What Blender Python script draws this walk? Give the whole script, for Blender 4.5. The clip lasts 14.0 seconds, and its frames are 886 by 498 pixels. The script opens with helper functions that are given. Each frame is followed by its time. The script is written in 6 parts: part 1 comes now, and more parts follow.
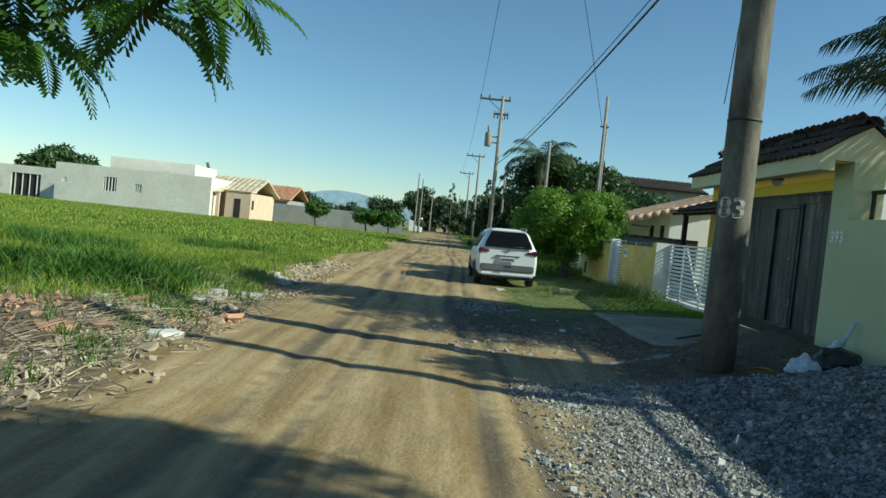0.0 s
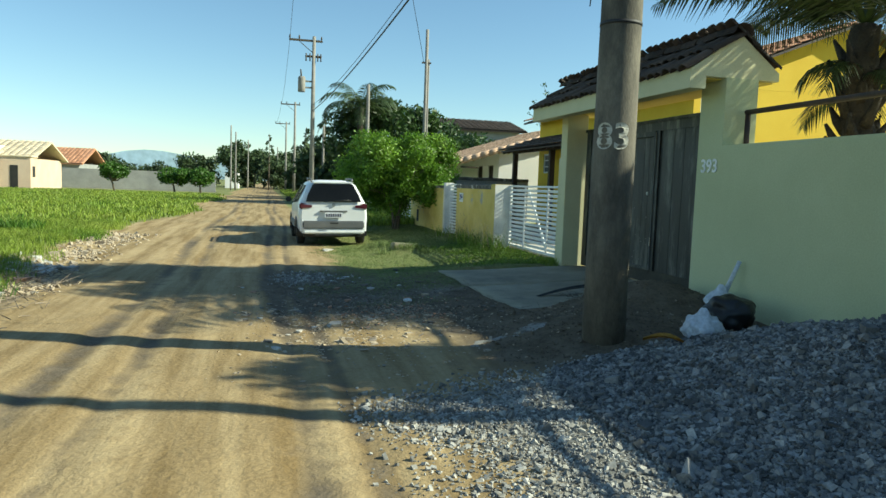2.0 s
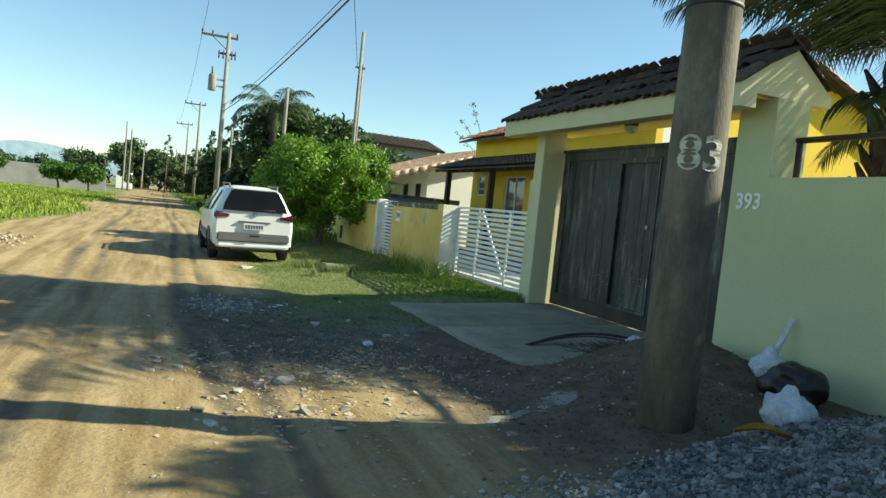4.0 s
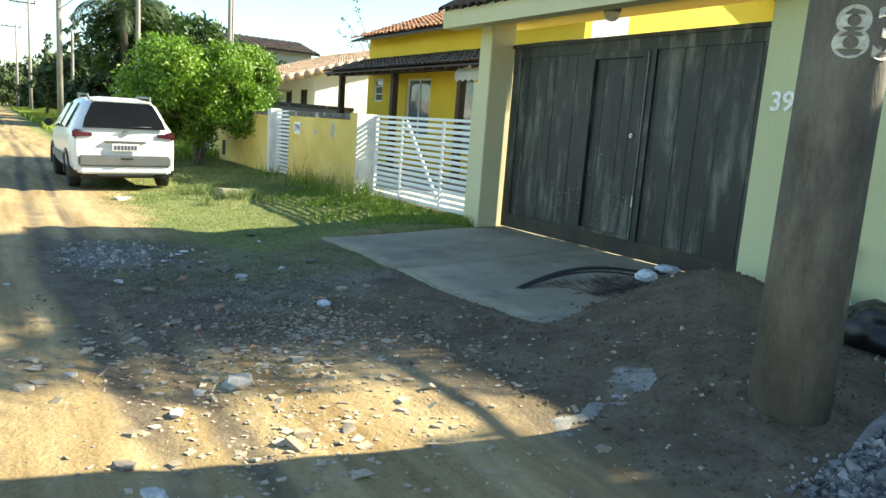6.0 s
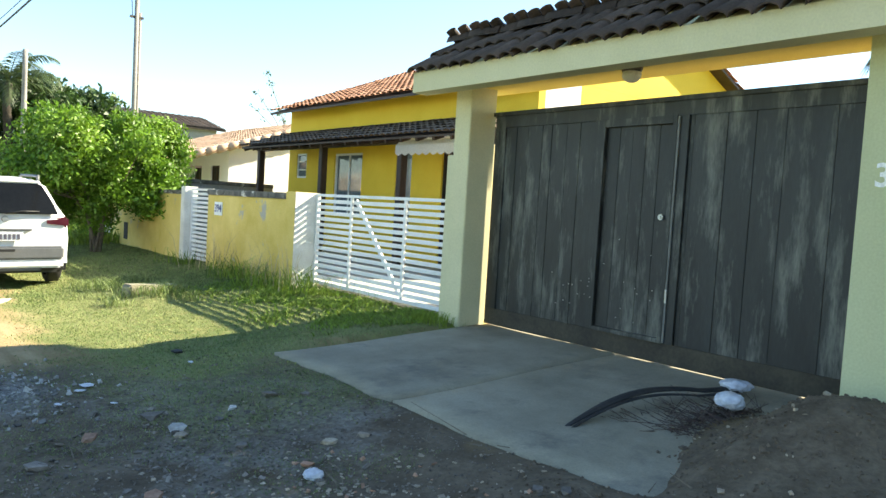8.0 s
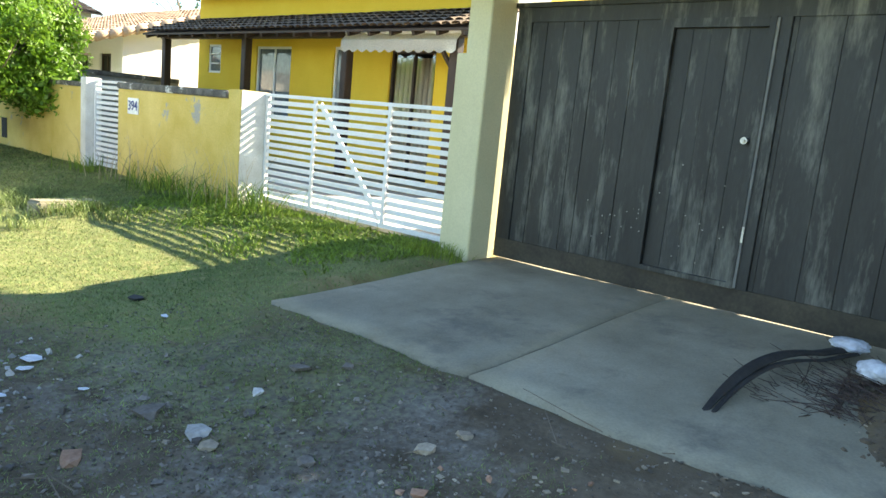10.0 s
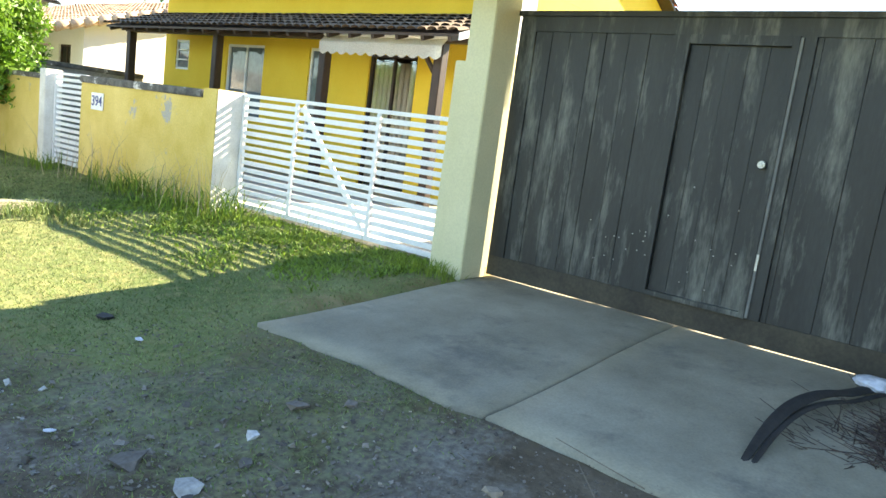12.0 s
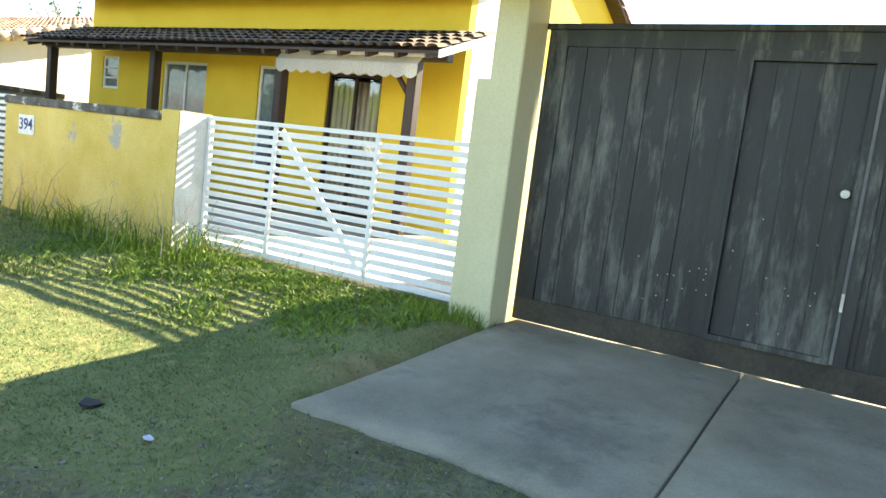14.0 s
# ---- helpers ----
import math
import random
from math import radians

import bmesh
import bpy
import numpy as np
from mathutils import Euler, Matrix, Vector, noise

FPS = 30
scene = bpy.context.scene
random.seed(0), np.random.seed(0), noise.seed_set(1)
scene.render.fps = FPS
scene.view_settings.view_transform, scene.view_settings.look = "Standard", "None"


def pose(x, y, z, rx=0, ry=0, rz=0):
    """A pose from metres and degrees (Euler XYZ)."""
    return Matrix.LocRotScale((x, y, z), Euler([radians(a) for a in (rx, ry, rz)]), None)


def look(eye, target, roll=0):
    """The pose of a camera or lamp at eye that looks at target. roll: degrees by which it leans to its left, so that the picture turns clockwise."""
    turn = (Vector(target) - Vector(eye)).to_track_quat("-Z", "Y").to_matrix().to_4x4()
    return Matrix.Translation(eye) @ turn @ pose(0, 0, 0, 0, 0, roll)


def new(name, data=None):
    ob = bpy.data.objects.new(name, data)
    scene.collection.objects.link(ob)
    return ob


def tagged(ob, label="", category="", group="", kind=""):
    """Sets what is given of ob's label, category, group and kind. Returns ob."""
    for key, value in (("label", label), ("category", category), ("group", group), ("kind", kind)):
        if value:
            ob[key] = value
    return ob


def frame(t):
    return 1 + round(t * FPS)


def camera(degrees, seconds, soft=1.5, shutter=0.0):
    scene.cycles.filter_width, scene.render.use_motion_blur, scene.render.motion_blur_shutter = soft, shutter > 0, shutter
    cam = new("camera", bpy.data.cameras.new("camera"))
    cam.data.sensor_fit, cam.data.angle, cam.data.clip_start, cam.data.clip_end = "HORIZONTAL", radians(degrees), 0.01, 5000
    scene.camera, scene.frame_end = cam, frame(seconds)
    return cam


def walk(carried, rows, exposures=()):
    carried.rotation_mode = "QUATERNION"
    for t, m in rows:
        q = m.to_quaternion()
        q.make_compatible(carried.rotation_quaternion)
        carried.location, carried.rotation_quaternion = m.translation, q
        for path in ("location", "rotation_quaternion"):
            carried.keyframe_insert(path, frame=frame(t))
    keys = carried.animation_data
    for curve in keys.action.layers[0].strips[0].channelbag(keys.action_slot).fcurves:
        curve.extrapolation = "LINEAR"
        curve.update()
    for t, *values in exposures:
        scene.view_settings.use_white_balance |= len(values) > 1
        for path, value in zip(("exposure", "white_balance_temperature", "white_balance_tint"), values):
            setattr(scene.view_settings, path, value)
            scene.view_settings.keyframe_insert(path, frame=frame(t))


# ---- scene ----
cam = camera(64.2, 14.0)
EXPO = [(0.0, 0.25, 6150, -10), (1.0, 0.42, 6450, -11), (1.6, 0.64, 6600, -10), (2.7, 0.78, 6800, -8), (5.0, 1.32, 7400, -4), (5.6, 1.66, 7450, -1), (6.5, 2.0, 7450, 2), (7.5, 2.08, 7400, 4), (8.0, 1.98, 7350, 5), (8.5, 1.92, 7300, 5), (11.0, 2.52, 7650, 8), (12.5, 2.54, 7650, 8), (14.0, 2.42, 7700, 9)]
METRES, EYE, TILT, LEAN, TURN = 11.5, 1.5, 0.0, 0.0, 0.0
ROWS = [
    (0.0, 0.0, 0.0, 0.0, 0.2, -1.88, -5.97),
    (0.5, 0.0104, 0.0479, 0.0035, -2.97, 0.05, -4.52),
    (1.0, 0.0145, 0.0938, 0.002, -12.43, -1.48, -3.49),
    (1.5, 0.0126, 0.1395, 0.0013, -14.25, -3.58, -0.83),
    (2.0, 0.0168, 0.1845, 0.0031, -14.0, -5.02, -2.1),
    (2.5, 0.0153, 0.2234, 0.0013, -17.75, 0.19, -5.88),
    (5.0, -0.0199, 0.4424, -0.0028, -26.71, -6.16, -5.67),
    (5.5, -0.0177, 0.4792, -0.0034, -30.24, -7.36, -6.27),
    (6.0, -0.0168, 0.5223, -0.0023, -32.3, -9.63, -4.18),
    (6.5, -0.0206, 0.5634, -0.0011, -33.29, -8.69, -2.33),
    (7.0, -0.008, 0.6041, -0.0031, -36.17, -6.2, -4.75),
    (7.5, -0.0025, 0.6416, -0.0014, -34.86, -3.63, -5.86),
    (8.0, 0.0074, 0.6813, -0.0002, -40.1, -3.16, -3.45),
    (8.5, 0.0128, 0.7221, -0.0029, -41.8, -5.53, -6.5),
    (11.0, 0.0085, 0.8676, -0.0026, -52.3, -10.63, -4.13),
    (11.5, 0.0119, 0.8697, -0.002, -53.1, -9.67, -5.38),
    (12.0, 0.0185, 0.8725, -0.0022, -51.87, -9.3, -7.48),
    (12.5, 0.0229, 0.886, -0.0044, -50.73, -9.38, -6.89),
    (13.0, 0.017, 0.9144, -0.0041, -55.7, -11.27, -5.44),
    (13.5, 0.0326, 0.9407, -0.0055, -55.36, -7.85, -4.44),
    (14.0, 0.0335, 0.9723, -0.0057, -58.42, -6.93, -6.98),
]
walk(cam, [(t, pose(0, 0, EYE, TILT, LEAN, TURN) @ pose(METRES * x, METRES * y, METRES * z, 90 + pitch, roll, yaw)) for t, x, y, z, yaw, pitch, roll in ROWS],
     exposures=EXPO)

# ---- world and sun ----
SUN_EL = radians(33.5)
SUN_SLOPE = -0.29
SUN = Vector((math.cos(SUN_EL) * math.cos(math.atan(SUN_SLOPE)), math.cos(SUN_EL) * math.sin(math.atan(SUN_SLOPE)), math.sin(SUN_EL)))
world = bpy.data.worlds.new("world")
scene.world = world
world.use_nodes = True
wn = world.node_tree.nodes
sky = wn.new("ShaderNodeTexSky")
sky.sky_type = 'NISHITA'
sky.sun_disc = False
sky.sun_elevation = SUN_EL
sky.sun_rotation = math.atan2(SUN.x, SUN.y)
sky.air_density, sky.dust_density, sky.ozone_density = 1.0, 0.05, 4.0
world.node_tree.links.new(sky.outputs[0], wn["Background"].inputs[0])
wn["Background"].inputs[1].default_value = 0.10
sun_data = bpy.data.lights.new("sun", 'SUN')
sun_data.energy, sun_data.angle, sun_data.color = 5.0, radians(0.55), (1.0, 0.93, 0.8)
sun = new("sun", sun_data)
sun.matrix_world = look(SUN * 50, (0, 0, 0))


# ---- materials ----
def surface(name, a, b, scale=2.0, rough=0.85, fine=40.0, bump=0.3, metal=0.0, stretch=(1, 1, 1), spread=0.0, depth=0.02, stain=None, stain_scale=0.7, stain_at=0.6, stain_soft=0.1, translucent=0.0, contrast=0.18):
    """A two-scale surface: colour drifts from a to b over large patches, fine grain and relief on top, stains of their own shape."""
    m = bpy.data.materials.new(name)
    m.use_nodes = True
    nt = m.node_tree
    n, L = nt.nodes, nt.links.new
    p = n["Principled BSDF"]
    co = n.new("ShaderNodeTexCoord")
    mp = n.new("ShaderNodeMapping")
    mp.inputs["Scale"].default_value = stretch
    L(co.outputs["Object"], mp.inputs[0])
    n1 = n.new("ShaderNodeTexNoise")
    n1.inputs["Scale"].default_value, n1.inputs["Detail"].default_value = scale, 6
    n1.inputs["Roughness"].default_value = 0.62
    n2 = n.new("ShaderNodeTexNoise")
    n2.inputs["Scale"].default_value, n2.inputs["Detail"].default_value = fine, 4
    L(mp.outputs[0], n1.inputs[0])
    L(mp.outputs[0], n2.inputs[0])
    r = n.new("ShaderNodeValToRGB")
    r.color_ramp.elements[0].position, r.color_ramp.elements[1].position = 0.32, 0.68
    r.color_ramp.elements[0].color, r.color_ramp.elements[1].color = (*a, 1), (*b, 1)
    L(n1.outputs[0], r.inputs[0])
    col = r.outputs[0]
    if stain:
        n3 = n.new("ShaderNodeTexNoise")
        n3.inputs["Scale"].default_value, n3.inputs["Detail"].default_value = stain_scale, 8
        n3.inputs["Roughness"].default_value = 0.7
        L(mp.outputs[0], n3.inputs[0])
        r3 = n.new("ShaderNodeValToRGB")
        r3.color_ramp.elements[0].position, r3.color_ramp.elements[1].position = stain_at, stain_at + stain_soft
        L(n3.outputs[0], r3.inputs[0])
        mx = n.new("ShaderNodeMixRGB")
        mx.inputs[2].default_value = (*stain, 1)
        L(r3.outputs[0], mx.inputs[0])
        L(col, mx.inputs[1])
        col = mx.outputs[0]
    g = n.new("ShaderNodeMapRange")
    g.inputs["From Min"].default_value, g.inputs["From Max"].default_value = 0.3, 0.7
    g.inputs["To Min"].default_value, g.inputs["To Max"].default_value = 1 - contrast, 1 + contrast
    L(n2.outputs[0], g.inputs[0])
    val = g.outputs[0]
    if spread:
        oi = n.new("ShaderNodeObjectInfo")
        ge = n.new("ShaderNodeNewGeometry")
        ad = n.new("ShaderNodeMath")
        L(oi.outputs["Random"], ad.inputs[0])
        L(ge.outputs["Random Per Island"], ad.inputs[1])
        fr = n.new("ShaderNodeMath")
        fr.operation = 'FRACT'
        L(ad.outputs[0], fr.inputs[0])
        mr = n.new("ShaderNodeMapRange")
        mr.inputs["To Min"].default_value, mr.inputs["To Max"].default_value = 1 - spread, 1 + spread
        L(fr.outputs[0], mr.inputs[0])
        mu = n.new("ShaderNodeMath")
        mu.operation = 'MULTIPLY'
        L(val, mu.inputs[0])
        L(mr.outputs[0], mu.inputs[1])
        val = mu.outputs[0]
    hs = n.new("ShaderNodeVectorMath")
    hs.operation = 'SCALE'
    L(col, hs.inputs[0])
    L(val, hs.inputs["Scale"])
    L(hs.outputs[0], p.inputs["Base Color"])
    p.inputs["Roughness"].default_value, p.inputs["Metallic"].default_value = rough, metal
    if bump:
        bp = n.new("ShaderNodeBump")
        bp.inputs["Strength"].default_value, bp.inputs["Distance"].default_value = bump, depth
        L(n2.outputs[0], bp.inputs["Height"])
        L(bp.outputs[0], p.inputs["Normal"])
    if translucent:
        tr = n.new("ShaderNodeBsdfTranslucent")
        L(hs.outputs[0], tr.inputs[0])
        ms = n.new("ShaderNodeMixShader")
        ms.inputs[0].default_value = translucent
        L(p.outputs[0], ms.inputs[1])
        L(tr.outputs[0], ms.inputs[2])
        L(ms.outputs[0], n["Material Output"].inputs[0])
    return m


M = {}
M["wall_green"] = surface("pale_green_plaster", (0.49, 0.51, 0.30), (0.55, 0.57, 0.345), 1.2, 0.9, 60, 0.25, stain=(0.45, 0.47, 0.26), stain_at=0.62, contrast=0.06, depth=0.006)
M["beam"] = surface("cream_green_plaster", (0.58, 0.55, 0.34), (0.66, 0.62, 0.40), 1.5, 0.9, 60, 0.2, contrast=0.06, depth=0.006)
M["soffit"] = surface("yellow_soffit_paint", (0.66, 0.52, 0.13), (0.72, 0.57, 0.16), 1.5, 0.85, 60, 0.15, contrast=0.05, depth=0.005)
M["yellow"] = surface("yellow_wall_paint", (0.80, 0.52, 0.04), (0.86, 0.59, 0.06), 1.0, 0.85, 60, 0.15, contrast=0.05, depth=0.005)
M["yellow_old"] = surface("weathered_yellow_wall_paint", (0.60, 0.44, 0.10), (0.76, 0.60, 0.21), 1.4, 0.9, 50, 0.3, stain=(0.40, 0.38, 0.33), stain_scale=1.5, stain_at=0.60, stain_soft=0.04, contrast=0.1, depth=0.008)
M["white"] = surface("white_wall_paint", (0.78, 0.77, 0.75), (0.84, 0.83, 0.82), 1.2, 0.8, 50, 0.15, contrast=0.05, depth=0.005)
M["white_old"] = surface("flaking_white_paint", (0.62, 0.60, 0.55), (0.80, 0.79, 0.75), 4, 0.8, 60, 0.3, stain=(0.25, 0.23, 0.2), stain_scale=5, stain_at=0.68, contrast=0.1, depth=0.006)
M["white_metal"] = surface("white_painted_metal", (0.74, 0.75, 0.75), (0.82, 0.82, 0.81), 3, 0.45, 40, 0.05, contrast=0.04, depth=0.003)
M["cap"] = surface("mouldy_concrete_coping", (0.05, 0.05, 0.045), (0.2, 0.19, 0.17), 5, 0.9, 50, 0.5, stain=(0.62, 0.61, 0.57), stain_scale=2.6, stain_at=0.57, stain_soft=0.04)
M["plank"] = surface("black_stained_wood", (0.008, 0.0092, 0.0092), (0.026, 0.029, 0.028), 2.0, 0.52, 30, 0.35, stretch=(2.6, 2.6, 0.5), spread=0.15, stain=(0.16, 0.165, 0.14), stain_scale=2.2, stain_at=0.51, stain_soft=0.20, depth=0.006)
M["trim_grey"] = surface("worn_grey_metal", (0.07, 0.075, 0.072), (0.16, 0.165, 0.155), 3, 0.55, 30, 0.15, stretch=(1, 1, 0.5), depth=0.003)
M["plank_low"] = surface("muddy_wood_rail", (0.035, 0.030, 0.022), (0.07, 0.06, 0.04), 3, 0.85, 40, 0.3, depth=0.006)
M["concrete_pole"] = surface("weathered_concrete", (0.07, 0.062, 0.05), (0.22, 0.198, 0.155), 1.6, 0.9, 45, 0.25, stretch=(1.6, 1.6, 0.6), stain=(0.045, 0.042, 0.035), stain_scale=1.3, stain_at=0.48, stain_soft=0.2, contrast=0.12)
M["pole_grey"] = surface("grey_concrete_post", (0.2, 0.19, 0.17), (0.32, 0.3, 0.27), 1, 0.9, 20, 0.2)
M["pole_wood"] = surface("dark_timber_post", (0.06, 0.05, 0.04), (0.12, 0.1, 0.08), 2, 0.9, 30, 0.3)
M["slab"] = surface("worn_cement", (0.20, 0.182, 0.130), (0.34, 0.312, 0.232), 1.6, 0.9, 70, 0.3, stain=(0.13, 0.122, 0.102), stain_scale=1.5, stain_at=0.54, stain_soft=0.2, contrast=0.1, depth=0.006)
M["tile_dark"] = surface("sooty_clay_tile", (0.035, 0.028, 0.024), (0.10, 0.07, 0.055), 3, 0.9, 40, 0.4, spread=0.35)
M["tile_brown"] = surface("dark_brown_clay_tile", (0.11, 0.075, 0.05), (0.2, 0.14, 0.09), 3, 0.85, 40, 0.3, spread=0.3)
M["tile_red"] = surface("terracotta_tile", (0.42, 0.19, 0.10), (0.52, 0.28, 0.17), 2, 0.85, 30, 0.3, spread=0.25)
M["tile_pale"] = surface("pale_terracotta_tile", (0.50, 0.32, 0.21), (0.62, 0.44, 0.31), 2, 0.85, 30, 0.3, spread=0.2)
M["tile_straw"] = surface("cream_roof_tile", (0.62, 0.52, 0.36), (0.7, 0.6, 0.44), 2, 0.85, 30, 0.3, spread=0.15)
M["dark_wood"] = surface("dark_brown_timber", (0.028, 0.016, 0.011), (0.055, 0.03, 0.02), 3, 0.6, 40, 0.2, stretch=(2, 2, 0.5))
M["grey_wall"] = surface("grey_cement_wall", (0.26, 0.26, 0.25), (0.36, 0.36, 0.34), 0.8, 0.9, 20, 0.2, stain=(0.12, 0.12, 0.11), stain_at=0.64)
M["old_white"] = surface("dirty_white_wall", (0.70, 0.66, 0.57), (0.82, 0.78, 0.69), 0.5, 0.9, 15, 0.15, stain=(0.46, 0.44, 0.40), stain_at=0.6, stain_scale=0.4)
M["peach"] = surface("peach_render", (0.62, 0.45, 0.33), (0.7, 0.54, 0.4), 0.7, 0.9, 20, 0.15)
M["bark"] = surface("grey_brown_bark", (0.10, 0.08, 0.06), (0.2, 0.165, 0.125), 5, 0.95, 30, 0.6)
M["palm_bark"] = surface("dark_palm_trunk", (0.03, 0.024, 0.018), (0.075, 0.058, 0.042), 6, 0.95, 30, 0.8, depth=0.04)
M["leaf_bright"] = surface("fresh_green_leaf", (0.075, 0.18, 0.014), (0.19, 0.32, 0.03), 0.8, 0.5, 20, 0, spread=0.35, translucent=0.35)
M["leaf_dark"] = surface("dark_green_leaf", (0.025, 0.06, 0.014), (0.06, 0.11, 0.025), 0.8, 0.5, 20, 0, spread=0.4, translucent=0.25)
M["leaf_fern"] = surface("feathery_green_leaf", (0.05, 0.12, 0.015), (0.10, 0.21, 0.025), 0.8, 0.5, 20, 0, spread=0.3, translucent=0.4)
M["leaf_palm"] = surface("palm_frond_green", (0.035, 0.06, 0.02), (0.075, 0.105, 0.035), 0.8, 0.42, 20, 0, spread=0.35, translucent=0.2)
M["leaf_far"] = surface("distant_foliage", (0.03, 0.055, 0.02), (0.07, 0.11, 0.035), 0.3, 0.7, 5, 0, spread=0.4, translucent=0.15)
M["grass"] = surface("field_grass", (0.16, 0.25, 0.022), (0.29, 0.35, 0.055), 0.35, 0.6, 8, 0, spread=0.35, translucent=0.35, stain=(0.08, 0.17, 0.018), stain_scale=0.5, stain_at=0.56)
M["grass_dark"] = surface("dark_weed_leaf", (0.05, 0.13, 0.012), (0.11, 0.21, 0.022), 0.8, 0.55, 8, 0, spread=0.35, translucent=0.35)
M["grass_short"] = surface("trodden_lawn_grass", (0.115, 0.175, 0.045), (0.26, 0.30, 0.11), 0.9, 0.6, 8, 0, spread=0.45, translucent=0.3, stain=(0.08, 0.14, 0.028), stain_scale=1.8, stain_at=0.54, stain_soft=0.12)
M["weed_leaf"] = surface("creeping_weed_leaf", (0.10, 0.18, 0.02), (0.26, 0.36, 0.055), 1.5, 0.6, 8, 0, spread=0.5, translucent=0.35)
M["yard"] = surface("pale_yard_cement", (0.30, 0.285, 0.25), (0.42, 0.40, 0.355), 1.2, 0.9, 50, 0.2, stain=(0.30, 0.28, 0.25), stain_at=0.6, depth=0.005)
M["straw"] = surface("dry_stalks", (0.36, 0.28, 0.16), (0.5, 0.41, 0.26), 2, 0.8, 20, 0, spread=0.4)
M["stick"] = surface("dead_twigs", (0.10, 0.08, 0.06), (0.26, 0.21, 0.16), 2, 0.9, 20, 0, spread=0.5)
M["gravel"] = surface("crushed_granite", (0.10, 0.10, 0.10), (0.235, 0.23, 0.225), 6, 0.8, 80, 0.2, spread=0.7, depth=0.004)
# lighter copy of the gravel, with the sunlit brightness put into its colour
M["gravel_lit_tone"] = surface("lit_tone_crushed_granite", (0.20, 0.192, 0.175), (0.36, 0.35, 0.325), 6, 0.85, 80, 0.2, spread=0.6, depth=0.004)
M["chip"] = surface("rubble_chips", (0.28, 0.225, 0.155), (0.43, 0.36, 0.275), 2, 0.9, 60, 0.3, spread=0.35, depth=0.004)
M["chip_dark"] = surface("damp_rubble", (0.10, 0.085, 0.07), (0.24, 0.21, 0.18), 2, 0.9, 60, 0.3, spread=0.5, depth=0.004)
M["chip_white"] = surface("plaster_lumps", (0.38, 0.365, 0.335), (0.58, 0.56, 0.52), 6, 0.9, 60, 0.3, spread=0.3, depth=0.004)
M["cement"] = surface("dried_cement", (0.13, 0.12, 0.10), (0.34, 0.33, 0.305), 9, 0.95, 70, 0.4, stain=(0.15, 0.125, 0.095), stain_scale=7, stain_at=0.55, stain_soft=0.08, depth=0.008)
M["brick_red"] = surface("broken_brick", (0.33, 0.17, 0.10), (0.46, 0.28, 0.19), 6, 0.9, 60, 0.3, spread=0.3, depth=0.004)
M["plastic_white"] = surface("white_plastic_film", (0.62, 0.66, 0.74), (0.75, 0.78, 0.83), 6, 0.35, 30, 0.2, translucent=0.2, depth=0.01)
M["plastic_black"] = surface("black_plastic_film", (0.008, 0.008, 0.009), (0.02, 0.02, 0.022), 6, 0.4, 30, 0.3, depth=0.01)
M["rubber"] = surface("black_rubber", (0.012, 0.012, 0.012), (0.03, 0.029, 0.028), 6, 0.75, 40, 0.3, depth=0.006)
M["yellow_leaf"] = surface("fallen_yellow_leaf", (0.45, 0.22, 0.03), (0.62, 0.38, 0.05), 9, 0.6, 40, 0.1)
M["car_white"] = surface("white_car_paint", (0.70, 0.72, 0.73), (0.76, 0.77, 0.78), 1, 0.22, 30, 0, contrast=0.02)
M["car_grey"] = surface("grey_bumper_plastic", (0.10, 0.105, 0.11), (0.14, 0.145, 0.15), 3, 0.55, 60, 0.1, contrast=0.08, depth=0.003)
M["car_dark"] = surface("black_trim", (0.012, 0.012, 0.013), (0.02, 0.02, 0.02), 3, 0.5, 40, 0)
M["car_glass"] = surface("tinted_car_glass", (0.006, 0.007, 0.008), (0.01, 0.011, 0.012), 1, 0.06, 30, 0)
M["car_glass"].node_tree.nodes["Principled BSDF"].inputs["Specular IOR Level"].default_value = 0.15
M["car_red"] = surface("red_tail_lamp", (0.06, 0.010, 0.018), (0.12, 0.022, 0.035), 5, 0.15, 60, 0.1)
M["alloy"] = surface("grey_alloy", (0.35, 0.36, 0.37), (0.45, 0.46, 0.47), 3, 0.35, 40, 0, metal=0.8)
M["plate"] = surface("number_plate", (0.6, 0.62, 0.66), (0.68, 0.69, 0.72), 4, 0.5, 40, 0)
M["plate_ink"] = surface("plate_lettering", (0.05, 0.05, 0.08), (0.09, 0.09, 0.12), 4, 0.6, 40, 0)
M["sign_white"] = surface("white_number_paint", (0.82, 0.82, 0.78), (0.9, 0.9, 0.86), 12, 0.7, 60, 0.1)
M["pole_number"] = surface("worn_pole_paint", (0.42, 0.40, 0.34), (0.62, 0.60, 0.52), 18, 0.8, 60, 0.2, stain=(0.2, 0.18, 0.15), stain_scale=20, stain_at=0.58)
M["blue_ink"] = surface("blue_number_paint", (0.03, 0.05, 0.2), (0.05, 0.08, 0.28), 8, 0.5, 60, 0)
M["steel"] = surface("brushed_steel", (0.38, 0.38, 0.37), (0.5, 0.5, 0.48), 8, 0.45, 60, 0.1, metal=1)
M["cable"] = surface("black_cable", (0.015, 0.015, 0.017), (0.025, 0.025, 0.027), 3, 0.6, 30, 0)
M["glass"] = surface("window_glass", (0.10, 0.13, 0.15), (0.16, 0.19, 0.21), 1.5, 0.05, 10, 0)
